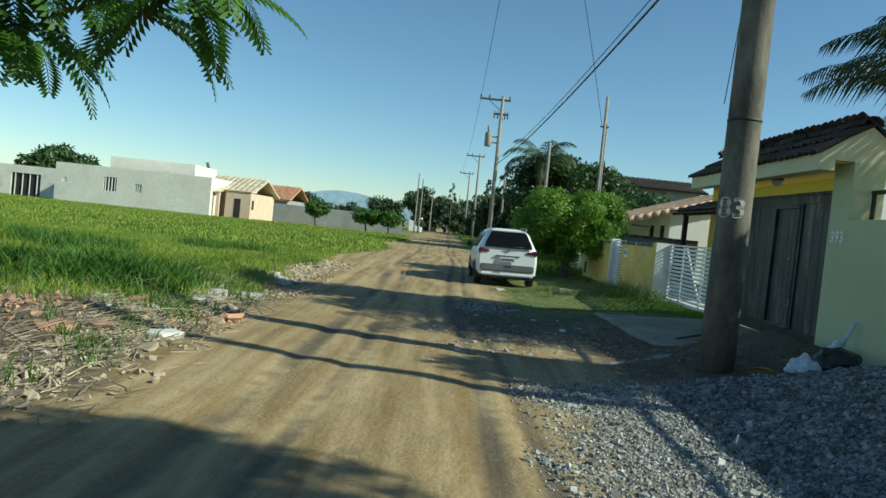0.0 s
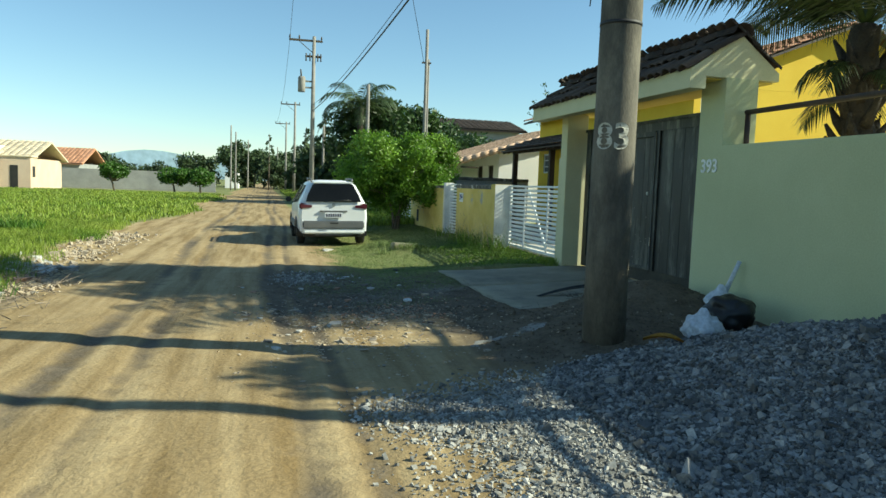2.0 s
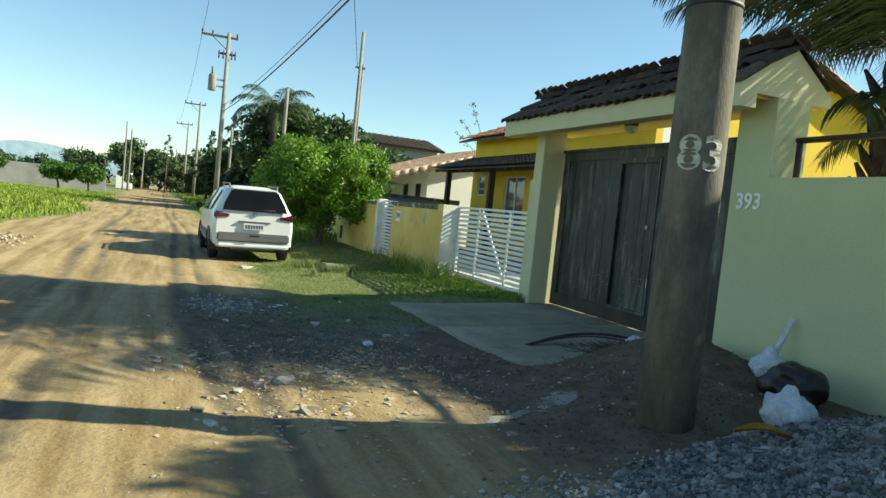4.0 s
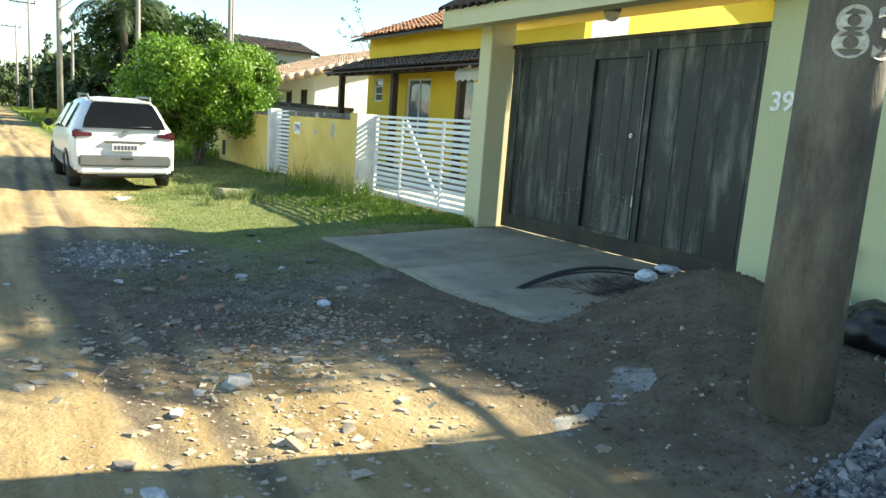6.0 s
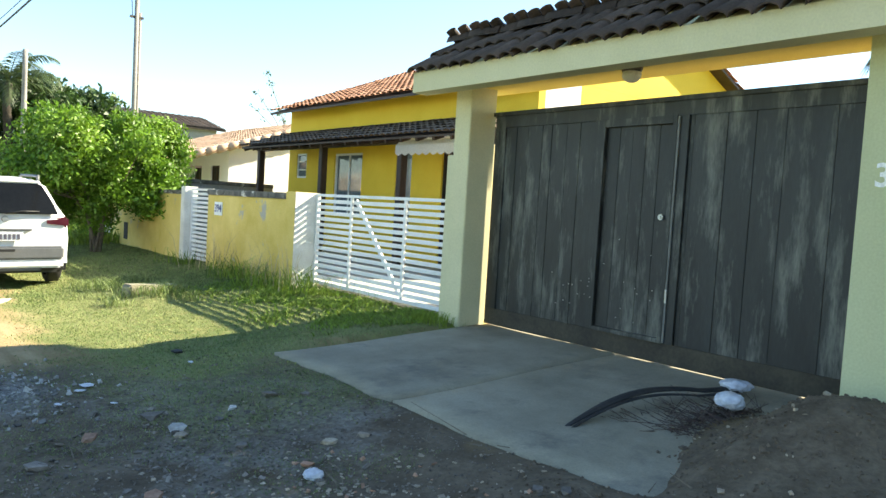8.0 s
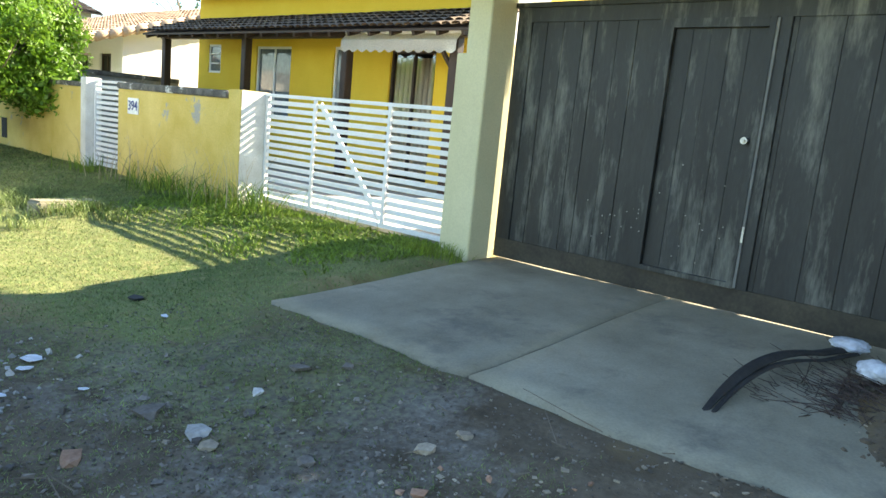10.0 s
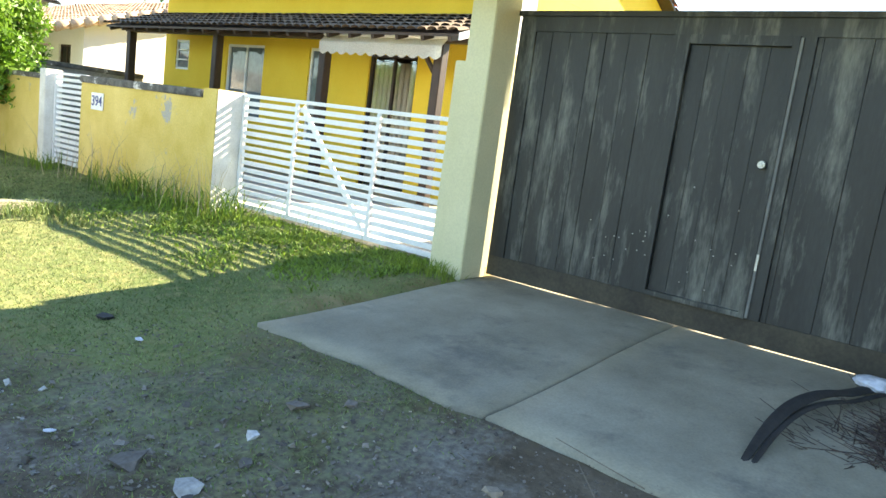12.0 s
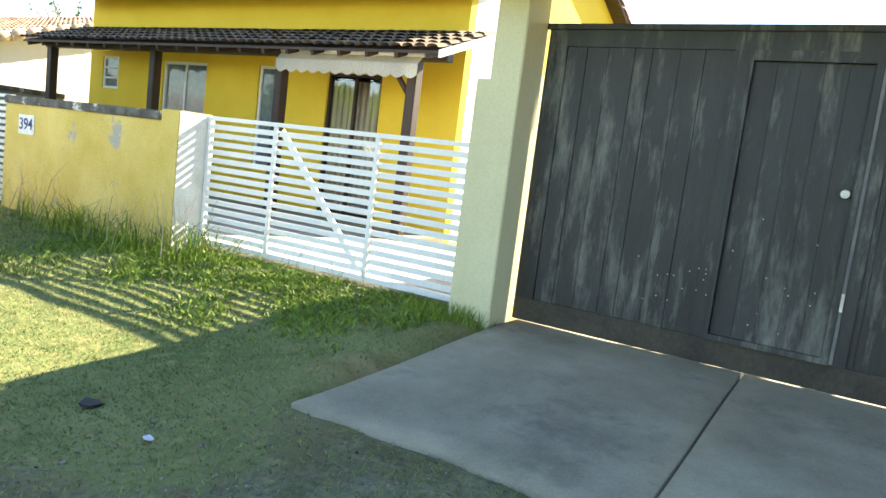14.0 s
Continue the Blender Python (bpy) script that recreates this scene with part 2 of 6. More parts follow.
def clear_glass():
    m = bpy.data.materials.new("clear_window_glass")
    m.use_nodes = True
    n, L = m.node_tree.nodes, m.node_tree.links.new
    t, g, x = n.new("ShaderNodeBsdfTransparent"), n.new("ShaderNodeBsdfGlossy"), n.new("ShaderNodeMixShader")
    g.inputs["Roughness"].default_value = 0.03
    x.inputs[0].default_value = 0.09
    L(t.outputs[0], x.inputs[1])
    L(g.outputs[0], x.inputs[2])
    L(x.outputs[0], n["Material Output"].inputs[0])
    return m


M["clear_glass"] = clear_glass()
M["curtain"] = surface("beige_curtain", (0.42, 0.36, 0.27), (0.55, 0.48, 0.37), 2, 0.9, 30, 0.2, stretch=(8, 8, 0.3))
M["awning"] = surface("white_awning_cloth", (0.72, 0.70, 0.66), (0.8, 0.78, 0.74), 2, 0.8, 50, 0.1, translucent=0.3)
# near-black colour that paints the shade inside rooms and openings
M["unlit_dark"] = surface("painted_interior_dark", (0.02, 0.02, 0.02), (0.04, 0.038, 0.035), 2, 0.9, 20, 0)
M["coconut"] = surface("green_coconut", (0.08, 0.13, 0.035), (0.16, 0.2, 0.06), 4, 0.5, 30, 0.1)
# distance haze is put into the hills' blue colour
M["hill"] = surface("hazy_blue_hill", (0.30, 0.42, 0.55), (0.36, 0.48, 0.58), 0.004, 1.0, 0.05, 0)
M["sand"] = surface("loose_dirt", (0.085, 0.065, 0.045), (0.15, 0.117, 0.083), 1.5, 0.95, 30, 0.6)


def ground_material():
    """Bare earth, grit and turf, mixed by the weights stored on the ground."""
    m = bpy.data.materials.new("earth_and_turf")
    m.use_nodes = True
    nt = m.node_tree
    n, L = nt.nodes, nt.links.new
    p = n["Principled BSDF"]
    co = n.new("ShaderNodeTexCoord")

    def noise_tex(scale, detail=6, rough=0.65, stretch=None):
        t = n.new("ShaderNodeTexNoise")
        t.inputs["Scale"].default_value, t.inputs["Detail"].default_value, t.inputs["Roughness"].default_value = scale, detail, rough
        if stretch:
            mp = n.new("ShaderNodeMapping")
            mp.inputs["Scale"].default_value = stretch
            L(co.outputs["Object"], mp.inputs[0])
            L(mp.outputs[0], t.inputs[0])
        else:
            L(co.outputs["Object"], t.inputs[0])
        return t.outputs[0]

    def ramp(src, p0, c0, p1, c1):
        r = n.new("ShaderNodeValToRGB")
        e = r.color_ramp.elements
        e[0].position, e[1].position, e[0].color, e[1].color = p0, p1, (*c0, 1), (*c1, 1)
        L(src, r.inputs[0])
        return r.outputs[0]

    def mix(fac, c1, c2):
        x = n.new("ShaderNodeMixRGB")
        L(fac, x.inputs[0])
        L(c1, x.inputs[1])
        L(c2, x.inputs[2])
        return x.outputs[0]

    def weight(name, src, soft=0.22):
        a = n.new("ShaderNodeAttribute")
        a.attribute_name = name
        ad = n.new("ShaderNodeMath")
        L(a.outputs["Fac"], ad.inputs[0])
        L(src, ad.inputs[1])
        r = n.new("ShaderNodeMapRange")
        r.inputs["From Min"].default_value, r.inputs["From Max"].default_value = 1 - soft, 1 + soft
        L(ad.outputs[0], r.inputs[0])
        return r.outputs[0]

    big, mid, fine = noise_tex(0.5), noise_tex(3.5), noise_tex(28, 5)
    tracks = noise_tex(1.6, 5, 0.6, (2.2, 0.16, 1))
    sand = ramp(tracks, 0.36, (0.215, 0.148, 0.068), 0.62, (0.41, 0.31, 0.172))
    sand = mix(ramp(mid, 0.5, (0, 0, 0), 0.75, (1, 1, 1)), sand, ramp(fine, 0.3, (0.20, 0.135, 0.066), 0.7, (0.34, 0.25, 0.13)))
    soil_shade = ramp(mid, 0.3, (0.078, 0.060, 0.040), 0.7, (0.185, 0.147, 0.103))
    grit = ramp(fine, 0.3, (0.13, 0.12, 0.105), 0.7, (0.29, 0.28, 0.255))
    turf = mix(ramp(noise_tex(9), 0.45, (0, 0, 0), 0.62, (1, 1, 1)), ramp(big, 0.35, (0.12, 0.155, 0.05), 0.65, (0.24, 0.25, 0.105)), ramp(mid, 0.35, (0.14, 0.15, 0.055), 0.65, (0.26, 0.24, 0.10)))
    col = mix(weight("soil_shade", mid), sand, soil_shade)
    col = mix(weight("grit", mid), col, grit)
    col = mix(weight("turf", fine), col, turf)
    g = n.new("ShaderNodeMapRange")
    g.inputs["To Min"].default_value, g.inputs["To Max"].default_value = 0.7, 1.3
    L(fine, g.inputs[0])
    sc = n.new("ShaderNodeVectorMath")
    sc.operation = 'SCALE'
    L(col, sc.inputs[0])
    L(g.outputs[0], sc.inputs["Scale"])
    L(sc.outputs[0], p.inputs["Base Color"])
    p.inputs["Roughness"].default_value = 0.95
    p.inputs["Specular IOR Level"].default_value = 0.2
    b1 = n.new("ShaderNodeBump")
    b1.inputs["Strength"].default_value, b1.inputs["Distance"].default_value = 0.4, 0.018
    L(fine, b1.inputs["Height"])
    b2 = n.new("ShaderNodeBump")
    b2.inputs["Strength"].default_value, b2.inputs["Distance"].default_value = 0.45, 0.05
    L(mid, b2.inputs["Height"])
    L(b1.outputs[0], b2.inputs["Normal"])
    L(b2.outputs[0], p.inputs["Normal"])
    return m


M["ground"] = ground_material()


# ---- building helpers ----
def part(name, bm, material, parent=None, label=""):
    """Links a bmesh as one mesh object, under a thing or a part."""
    me = bpy.data.meshes.new(name)
    bm.to_mesh(me)
    bm.free()
    me.materials.append(material)
    ob = new(name, me)
    if parent:
        ob.parent = parent
    if label:
        ob["label"] = label
    return ob


def raw(name, verts, faces, material, parent=None, smooth=False):
    """A mesh from arrays."""
    me = bpy.data.meshes.new(name)
    verts, faces = np.asarray(verts, float), np.asarray(faces, int)
    me.vertices.add(len(verts))
    me.vertices.foreach_set("co", verts.ravel())
    k = faces.shape[1]
    me.loops.add(faces.size)
    me.loops.foreach_set("vertex_index", faces.ravel())
    me.polygons.add(len(faces))
    me.polygons.foreach_set("loop_start", np.arange(0, faces.size, k))
    me.polygons.foreach_set("use_smooth", np.full(len(faces), smooth))
    me.update()
    me.validate()
    me.materials.append(material)
    ob = new(name, me)
    if parent:
        ob.parent = parent
    return ob


def thing(name, label, category, at=(0, 0, 0), group="", kind=""):
    ob = new(name)
    ob.location = at
    return tagged(ob, label, category, group, kind)


def box(x0, x1, y0, y1, z0, z1, bevel=0.0, bm=None):
    bm = bm or bmesh.new()
    made = bmesh.ops.create_cube(bm, size=1, matrix=Matrix.Translation(((x0 + x1) / 2, (y0 + y1) / 2, (z0 + z1) / 2)) @ Matrix.Diagonal((x1 - x0, y1 - y0, z1 - z0, 1)))
    if bevel:
        edges = {e for v in made["verts"] for e in v.link_edges}
        bmesh.ops.bevel(bm, geom=list(edges), offset=bevel, segments=2, affect='EDGES')
    return bm


def tube(points, radii, sides=8, bm=None, cap=True):
    """A tapered tube along points."""
    bm = bm or bmesh.new()
    pts = [Vector(p) for p in points]
    rings = []
    for i, p in enumerate(pts):
        d = (pts[min(i + 1, len(pts) - 1)] - pts[max(i - 1, 0)]).normalized()
        u = d.cross(Vector((0, 0, 1)) if abs(d.z) < 0.9 else Vector((1, 0, 0))).normalized()
        w = d.cross(u)
        rings.append([bm.verts.new(p + radii[i] * (math.cos(a) * u + math.sin(a) * w)) for a in (2 * math.pi * k / sides for k in range(sides))])
    for a, b in zip(rings, rings[1:]):
        for k in range(sides):
            f = bm.faces.new((a[k], a[(k + 1) % sides], b[(k + 1) % sides], b[k]))
            f.smooth = True
    if cap:
        bm.faces.new(rings[0][::-1])
        bm.faces.new(rings[-1])
    return bm


def prism(outline, axis, a, b, bm=None):
    """An outline in the two other axes, drawn out along axis from a to b."""
    bm = bm or bmesh.new()

    def at(p, q):
        v = list(p)
        v.insert("xyz".index(axis), q)
        return bm.verts.new(v)
    lo, hi = [at(p, a) for p in outline], [at(p, b) for p in outline]
    n = len(outline)
    bm.faces.new(lo[::-1])
    bm.faces.new(hi)
    for i in range(n):
        bm.faces.new((lo[i], lo[(i + 1) % n], hi[(i + 1) % n], hi[i]))
    bmesh.ops.recalc_face_normals(bm, faces=bm.faces[:])
    return bm


def text_mesh(words, size, bold=0.004):
    cu = bpy.data.curves.new("writing", 'FONT')
    cu.body, cu.size, cu.extrude, cu.offset = words, size, 0.002, size * bold
    cu.align_x, cu.align_y = 'CENTER', 'CENTER'
    ob = bpy.data.objects.new("writing", cu)
    scene.collection.objects.link(ob)
    me = bpy.data.meshes.new_from_object(ob.evaluated_get(bpy.context.evaluated_depsgraph_get()))
    bpy.data.objects.remove(ob)
    return me


def rnd(a, b):
    return random.uniform(a, b)


def smooth(a, b, v):
    t = np.clip((v - a) / (b - a), 0, 1)
    return t * t * (3 - 2 * t)


def wob(x, y, f=1.0, s=0.0):
    """A smooth cheap field, about -1 to 1."""
    return (np.sin(x * 1.7 * f + 1.3 * np.sin(y * 1.1 * f + s) + s) + np.sin(y * 1.9 * f + 1.7 * np.sin(x * 0.9 * f + 2 * s) + 2.1 * s) + 0.6 * np.sin((x + y) * 4.3 * f + s)) / 2.6


# ---- ground ----
def gz(x, y):
    x, y = np.asarray(x, float), np.asarray(y, float)
    drive = 1 - smooth(13.4, 15.0, y)
    z = (drive * 0.24 * smooth(0.9, 4.9, x) + (1 - drive) * 0.21 * smooth(1.9, 5.6, x)) * smooth(-2, 4, y)
    z = z + 0.012 * wob(x, y, 1.1, 0.4) + 0.007 * wob(x, y, 4.1, 1.7)
    road = smooth(-3.2, -2.4, x) * (1 - smooth(1.2, 2.2, x))
    for c in (-1.45, -0.95, 0.35, 0.72):
        z = z - 0.022 * road * np.exp(-((x - c - 0.12 * np.sin(y * 0.25 + c)) / 0.13) ** 2)
    z = z + 0.30 * np.exp(-(((x - 4.55) / 0.75) ** 2 + ((y - 9.35) / 0.62) ** 2) ** 1.0)
    z = z + 0.17 * np.exp(-(((x - 3.3) / 0.75) ** 2 + ((y - 8.35) / 0.6) ** 2))
    z = z + 0.05 * np.exp(-(((x - 3.4) / 0.9) ** 2 + ((y - 9.4) / 0.8) ** 2)) * (1 + 0.5 * wob(x, y, 3))
    left = 1 - smooth(-4.3, -2.9, x)
    z = z + left * (0.10 + 0.07 * wob(x, y, 0.9, 3) + 0.03 * wob(x, y, 3.0, 2)) * (1 - smooth(14, 24, y)) + left * 0.05
    z = z + 0.09 * np.exp(-(((x - 3.25) / 0.35) ** 2 + ((y - 17.6) / 0.3) ** 2)) + 0.06 * np.exp(-(((x - 3.0) / 0.3) ** 2 + ((y - 18.6) / 0.6) ** 2))
    slab = smooth(3.0, 3.2, x) * (1 - smooth(5.75, 5.9, x)) * smooth(9.6, 9.9, y) * (1 - smooth(13.5, 13.7, y))
    return z - 0.10 * slab


def zones(x, y):
    edge = 0.4 * wob(x, y, 0.8) + 0.8 * np.exp(-((y - 17) / 3.0) ** 2) + 0.5 * np.sin(y * 0.31)
    turf = np.maximum(1 - smooth(-3.7 - edge, -2.9 - edge, x), 0) * smooth(6.5, 11, y - 0.6 * (x + 4))
    verge = smooth(1.2, 2.0, x + 0.35 * wob(x, y, 1.3)) * smooth(12.4, 14.6, y + 0.8 * wob(x, y, 1.3, 2))
    thin = 0.46 * smooth(0.9, 1.8, x + 0.3 * wob(x, y, 1.5)) * smooth(11.0, 12.2, y) * (1 - smooth(3.6, 5, x))
    turf = np.maximum(turf, np.maximum(verge * 0.95, thin))
    turf = np.maximum(turf, 0.9 * smooth(2.4, 3.2, x) * smooth(24, 27, y))
    turf = np.maximum(turf, smooth(9, 14, np.abs(x)))
    # first patch: dark earth of the heap, widened to paint in palm shade
    soil_shade = 1.1 * np.exp(-(((x - 3.7) / 1.8) ** 4 + ((y - 8.6) / 1.6) ** 4)) + 0.6 * np.exp(-(((x - 1.6) / 1.1) ** 4 + ((y - 11.7) / 1.2) ** 4)) + 0.62 * np.exp(-(((x - 0.9) / 0.9) ** 4 + ((y - 13.3) / 1.3) ** 4))
    soil_shade = soil_shade + 0.8 * np.exp(-(((x - 2.2) / 1.35) ** 4 + ((y - 12.0) / 2.1) ** 4))
    soil_shade = soil_shade + 0.95 * (1 - smooth(-3.4, -2.1, x + 0.3 * wob(x, y, 1.1, 5))) * (1 - smooth(12, 15, y))
    for c, w in ((-1.45, 0.16), (-0.95, 0.12), (0.35, 0.14), (0.72, 0.1)):
        soil_shade = soil_shade + 0.95 * np.exp(-((x - c - 0.12 * np.sin(y * 0.25 + c)) / w) ** 2) * (0.65 + 0.35 * wob(x, y, 0.6, c))
    grit = 0.95 * smooth(1.0, 1.9, x + 0.3 * wob(x, y, 1.4)) * (1 - smooth(6.4, 7.3, y + 0.3 * wob(x, y, 1.2, 1))) * smooth(-3, 0, y)
    grit = np.maximum(grit, 0.8 * np.exp(-(((x - 0.85) / 0.5) ** 2 + ((y - 13.6) / 0.7) ** 2)))
    grit = np.maximum(grit, 0.50 * np.exp(-(((x - 2.2) / 1.3) ** 4 + ((y - 12.3) / 1.5) ** 4)) * (0.8 + 0.3 * wob(x, y, 1.5, 3)))
    return turf, np.clip(soil_shade, 0, 1), grit


def axis(core0, core1, step, lo, hi, grow=1.22):
    out = list(np.arange(core0, core1, step))
    s, v = step, out[-1]
    while v < hi:
        s *= grow
        v += s
        out.append(v)
    s, v, head = step, core0, []
    while v > lo:
        s *= grow
        v -= s
        head.append(v)
    return np.array(head[::-1] + out)


def build_ground():
    xs, ys = axis(-5.5, 6.0, 0.07, -2500, 2500), axis(1.5, 21.0, 0.07, -2500, 3500)
    X, Y = np.meshgrid(xs, ys)
    far = smooth(60, 140, np.hypot(X, Y))
    Z = gz(X, Y) * (1 - far)
    nx, ny = len(xs), len(ys)
    idx = np.arange(nx * ny).reshape(ny, nx)
    F = np.stack([idx[:-1, :-1], idx[:-1, 1:], idx[1:, 1:], idx[1:, :-1]], -1).reshape(-1, 4)
    ob = raw("ground", np.stack([X, Y, Z], -1).reshape(-1, 3), F, M["ground"], smooth=True)
    for name, w in zip(("turf", "soil_shade", "grit"), zones(X, Y)):
        ob.data.attributes.new(name, 'FLOAT', 'POINT').data.foreach_set("value", np.asarray(w + 0 * X, np.float32).ravel())
    tagged(ob, "sandy unpaved street with wheel ruts, turf verges and a field", "ground", kind="structure")


build_ground()


def blades(name, pts, height, width, material, label, lean=0.45, category="grass"):
    """Bent grass blades, three triangles each, in one mesh."""
    n = len(pts)
    r = np.random.RandomState(len(name) + n)
    a, b = r.uniform(0, 2 * np.pi, n), r.uniform(0, 2 * np.pi, n)
    h = height * r.uniform(0.5, 1.25, n)
    w = width * r.uniform(0.6, 1.3, n)
    side = np.stack([np.cos(a), np.sin(a), 0 * a], 1)
    tilt = np.stack([np.cos(b), np.sin(b), 0 * b], 1) * (h * lean * r.uniform(0.3, 1.4, n))[:, None]
    up = np.array([0, 0, 1.0])
    base = pts - np.array([0, 0, 0.02])
    v = np.stack([base - side * (w / 2)[:, None], base + side * (w / 2)[:, None],
                  base + tilt * 0.35 + up * (h * 0.6)[:, None] - side * (w * 0.38)[:, None], base + tilt * 0.35 + up * (h * 0.6)[:, None] + side * (w * 0.38)[:, None],
                  base + tilt + up * (h * 0.95)[:, None]], 1).reshape(-1, 3)
    k = np.arange(n)[:, None] * 5
    f = np.concatenate([k + [0, 1, 3], k + [0, 3, 2], k + [2, 3, 4]], 0)
    return tagged(raw(name, v, f, material), label, category, kind="stuff")


def scatter(n, x0, x1, y0, y1, keep, seed):
    r = np.random.RandomState(seed)
    x, y = r.uniform(x0, x1, n), r.uniform(y0, y1, n)
    k = r.uniform(0, 1, n) < keep(x, y)
    x, y = x[k], y[k]
    return np.stack([x, y, gz(x, y)], 1)


def chunks(name, pts, size, material, label, flat=0.6, category="rubble"):
    """Angular stones, twelve triangles each, in one mesh."""
    n = len(pts)
    r = np.random.RandomState(n + 7)
    cube = np.array([[-1, -1, -1], [1, -1, -1], [1, 1, -1], [-1, 1, -1], [-1, -1, 1], [1, -1, 1], [1, 1, 1], [-1, 1, 1]]) * 0.5
    s = size * r.lognormal(0, 0.42, n)
    v = cube[None] * (1 + r.uniform(-0.35, 0.35, (n, 8, 3))) * np.stack([r.uniform(0.7, 1.4, n), r.uniform(0.6, 1.1, n), flat * r.uniform(0.5, 1.2, n)], 1)[:, None]
    tip = 0.07 if flat < 0.4 else 0.35
    q = r.normal(size=(n, 4)) * np.array([1, tip, tip, 1])
    q /= np.linalg.norm(q, axis=1)[:, None]
    w, x, y, z = q.T
    R = np.stack([1 - 2 * (y * y + z * z), 2 * (x * y - z * w), 2 * (x * z + y * w), 2 * (x * y + z * w), 1 - 2 * (x * x + z * z), 2 * (y * z - x * w), 2 * (x * z - y * w), 2 * (y * z + x * w), 1 - 2 * (x * x + y * y)], 1).reshape(n, 3, 3)
    v = np.einsum('nij,nkj->nki', R, v * s[:, None, None]) + (pts + np.stack([0 * s, 0 * s, 0.22 * s * flat], 1))[:, None]
    quad = np.array([[0, 3, 2, 1], [4, 5, 6, 7], [0, 1, 5, 4], [1, 2, 6, 5], [2, 3, 7, 6], [3, 0, 4, 7]])
    f = (np.arange(n)[:, None, None] * 8 + quad[None]).reshape(-1, 4)
    return tagged(raw(name, v.reshape(-1, 3), f, material), label, category, kind="stuff")


# ---- gate of the green wall ----
def wall_393():
    w = thing("wall_west", "pale green plastered boundary wall along the street", "wall", kind="structure")
    part("wall_body", box(5.2, 5.38, -8, 9.66, -0.1, 2.12), M["wall_green"], w)
    part("gate_pier", box(5.2, 5.62, 9.2, 9.66, 2.12, 2.878), M["wall_green"], w)
    part("gate_pier_base", box(5.38, 5.62, 9.2, 9.66, -0.1, 2.12), M["wall_green"], w)
    part("gate_pier", box(5.24, 5.62, 13.58, 13.84, -0.1, 2.878, 0.008), M["beam"], w)
    part("gate_pier", box(5.27, 5.62, 13.84, 13.97, -0.1, 2.12, 0.008), M["beam"], w)
    # roof over the gate
    r = thing("gate_roof", "small gabled roof over the gate with sooty clay tiles", "roof", kind="structure")
    prof = [(4.75, 2.74), (4.75, 2.95), (5.37, 3.37), (5.90, 2.97), (5.90, 2.88), (4.95, 2.88), (4.95, 2.74)]
    part("roof_body", prism(prof, "y", 9.22, 14.0), M["beam"], r)
    part("soffit", box(4.953, 5.88, 9.3, 13.95, 2.862, 2.876), M["soffit"], r)
    tile = tile_mesh("tile", 0.17, 0.50, 0.045)
    front, back = math.degrees(math.atan2(3.37 - 2.95, 5.37 - 4.75)), math.degrees(math.atan2(3.37 - 2.97, 5.90 - 5.37))
    n = 28
    for k in range(n):
        y = 9.18 + (k + 0.5) * 4.86 / n
        for j in range(2):
            t = new("tile", tile)
            t.parent = r
            d = -0.08 + j * 0.38
            t.matrix_local = pose(4.75 + d * math.cos(radians(front)), y + rnd(-0.02, 0.02), 2.985 + d * math.sin(radians(front)) + rnd(-0.012, 0.014), rnd(-3, 3), -front + rnd(-2, 3) + 3, rnd(-3, 3))
            t = new("tile", tile)
            t.parent = r
            d = 0.03 + j * 0.34
            t.matrix_local = pose(5.92 - d * 0.80, y, 3.0 + d * 0.60, 0, -back + rnd(-2, 2) + 3, 180 + rnd(-2, 2))
    for k in range(13):
        t = new("ridge_tile", tile_mesh("ridge_tile", 0.26, 0.46, 0.09) if k == 0 else bpy.data.meshes["ridge_tile"])
        t.parent = r
        t.matrix_local = pose(5.37 + rnd(-.015, .015), 9.17 + k * 0.372, 3.365 + rnd(0, 0.025), rnd(-4, 4), rnd(-4, 1), 90 + rnd(-3, 3))
    tagged(r, "", "")
    lamp = thing("ceiling_lamp", "small round porch lamp under the gate roof", "lamp", (5.33, 11.61, 2.862))
    bm = bmesh.new()
    bmesh.ops.create_cone(bm, cap_ends=True, segments=16, radius1=0.085, radius2=0.1, depth=0.06, matrix=pose(0, 0, -0.03))
    part("base", bm, M["pole_wood"], lamp)
    bm = bmesh.new()
    bmesh.ops.create_uvsphere(bm, u_segments=14, v_segments=8, radius=0.085, matrix=pose(0, 0, -0.085) @ Matrix.Diagonal((1, 1, 0.8, 1)))
    part("globe", bm, M["white_old"], lamp, "dusty white glass globe")


def tile_mesh(name, width, length, rise):
    """A barrel tile that runs up along x."""
    bm = bmesh.new()
    rows = []
    for t in (0, 0.012):
        for x, s in ((0, 1.0), (length, 0.86)):
            rows.append([bm.verts.new((x, s * width / 2 * math.cos(a), s * rise * math.sin(a) * 1.25 - t)) for a in (math.pi * k / 5 for k in range(6))])
    for i in range(5):
        bm.faces.new((rows[0][i], rows[0][i + 1], rows[1][i + 1], rows[1][i])).smooth = True
        bm.faces.new((rows[2][i + 1], rows[2][i], rows[3][i], rows[3][i + 1])).smooth = True
        bm.faces.new((rows[0][i + 1], rows[0][i], rows[2][i], rows[2][i + 1]))
    me = bpy.data.meshes.new(name)
    bmesh.ops.recalc_face_normals(bm, faces=bm.faces[:])
    bm.to_mesh(me)
    bm.free()
    me.materials.append(M["tile_dark"])
    return me


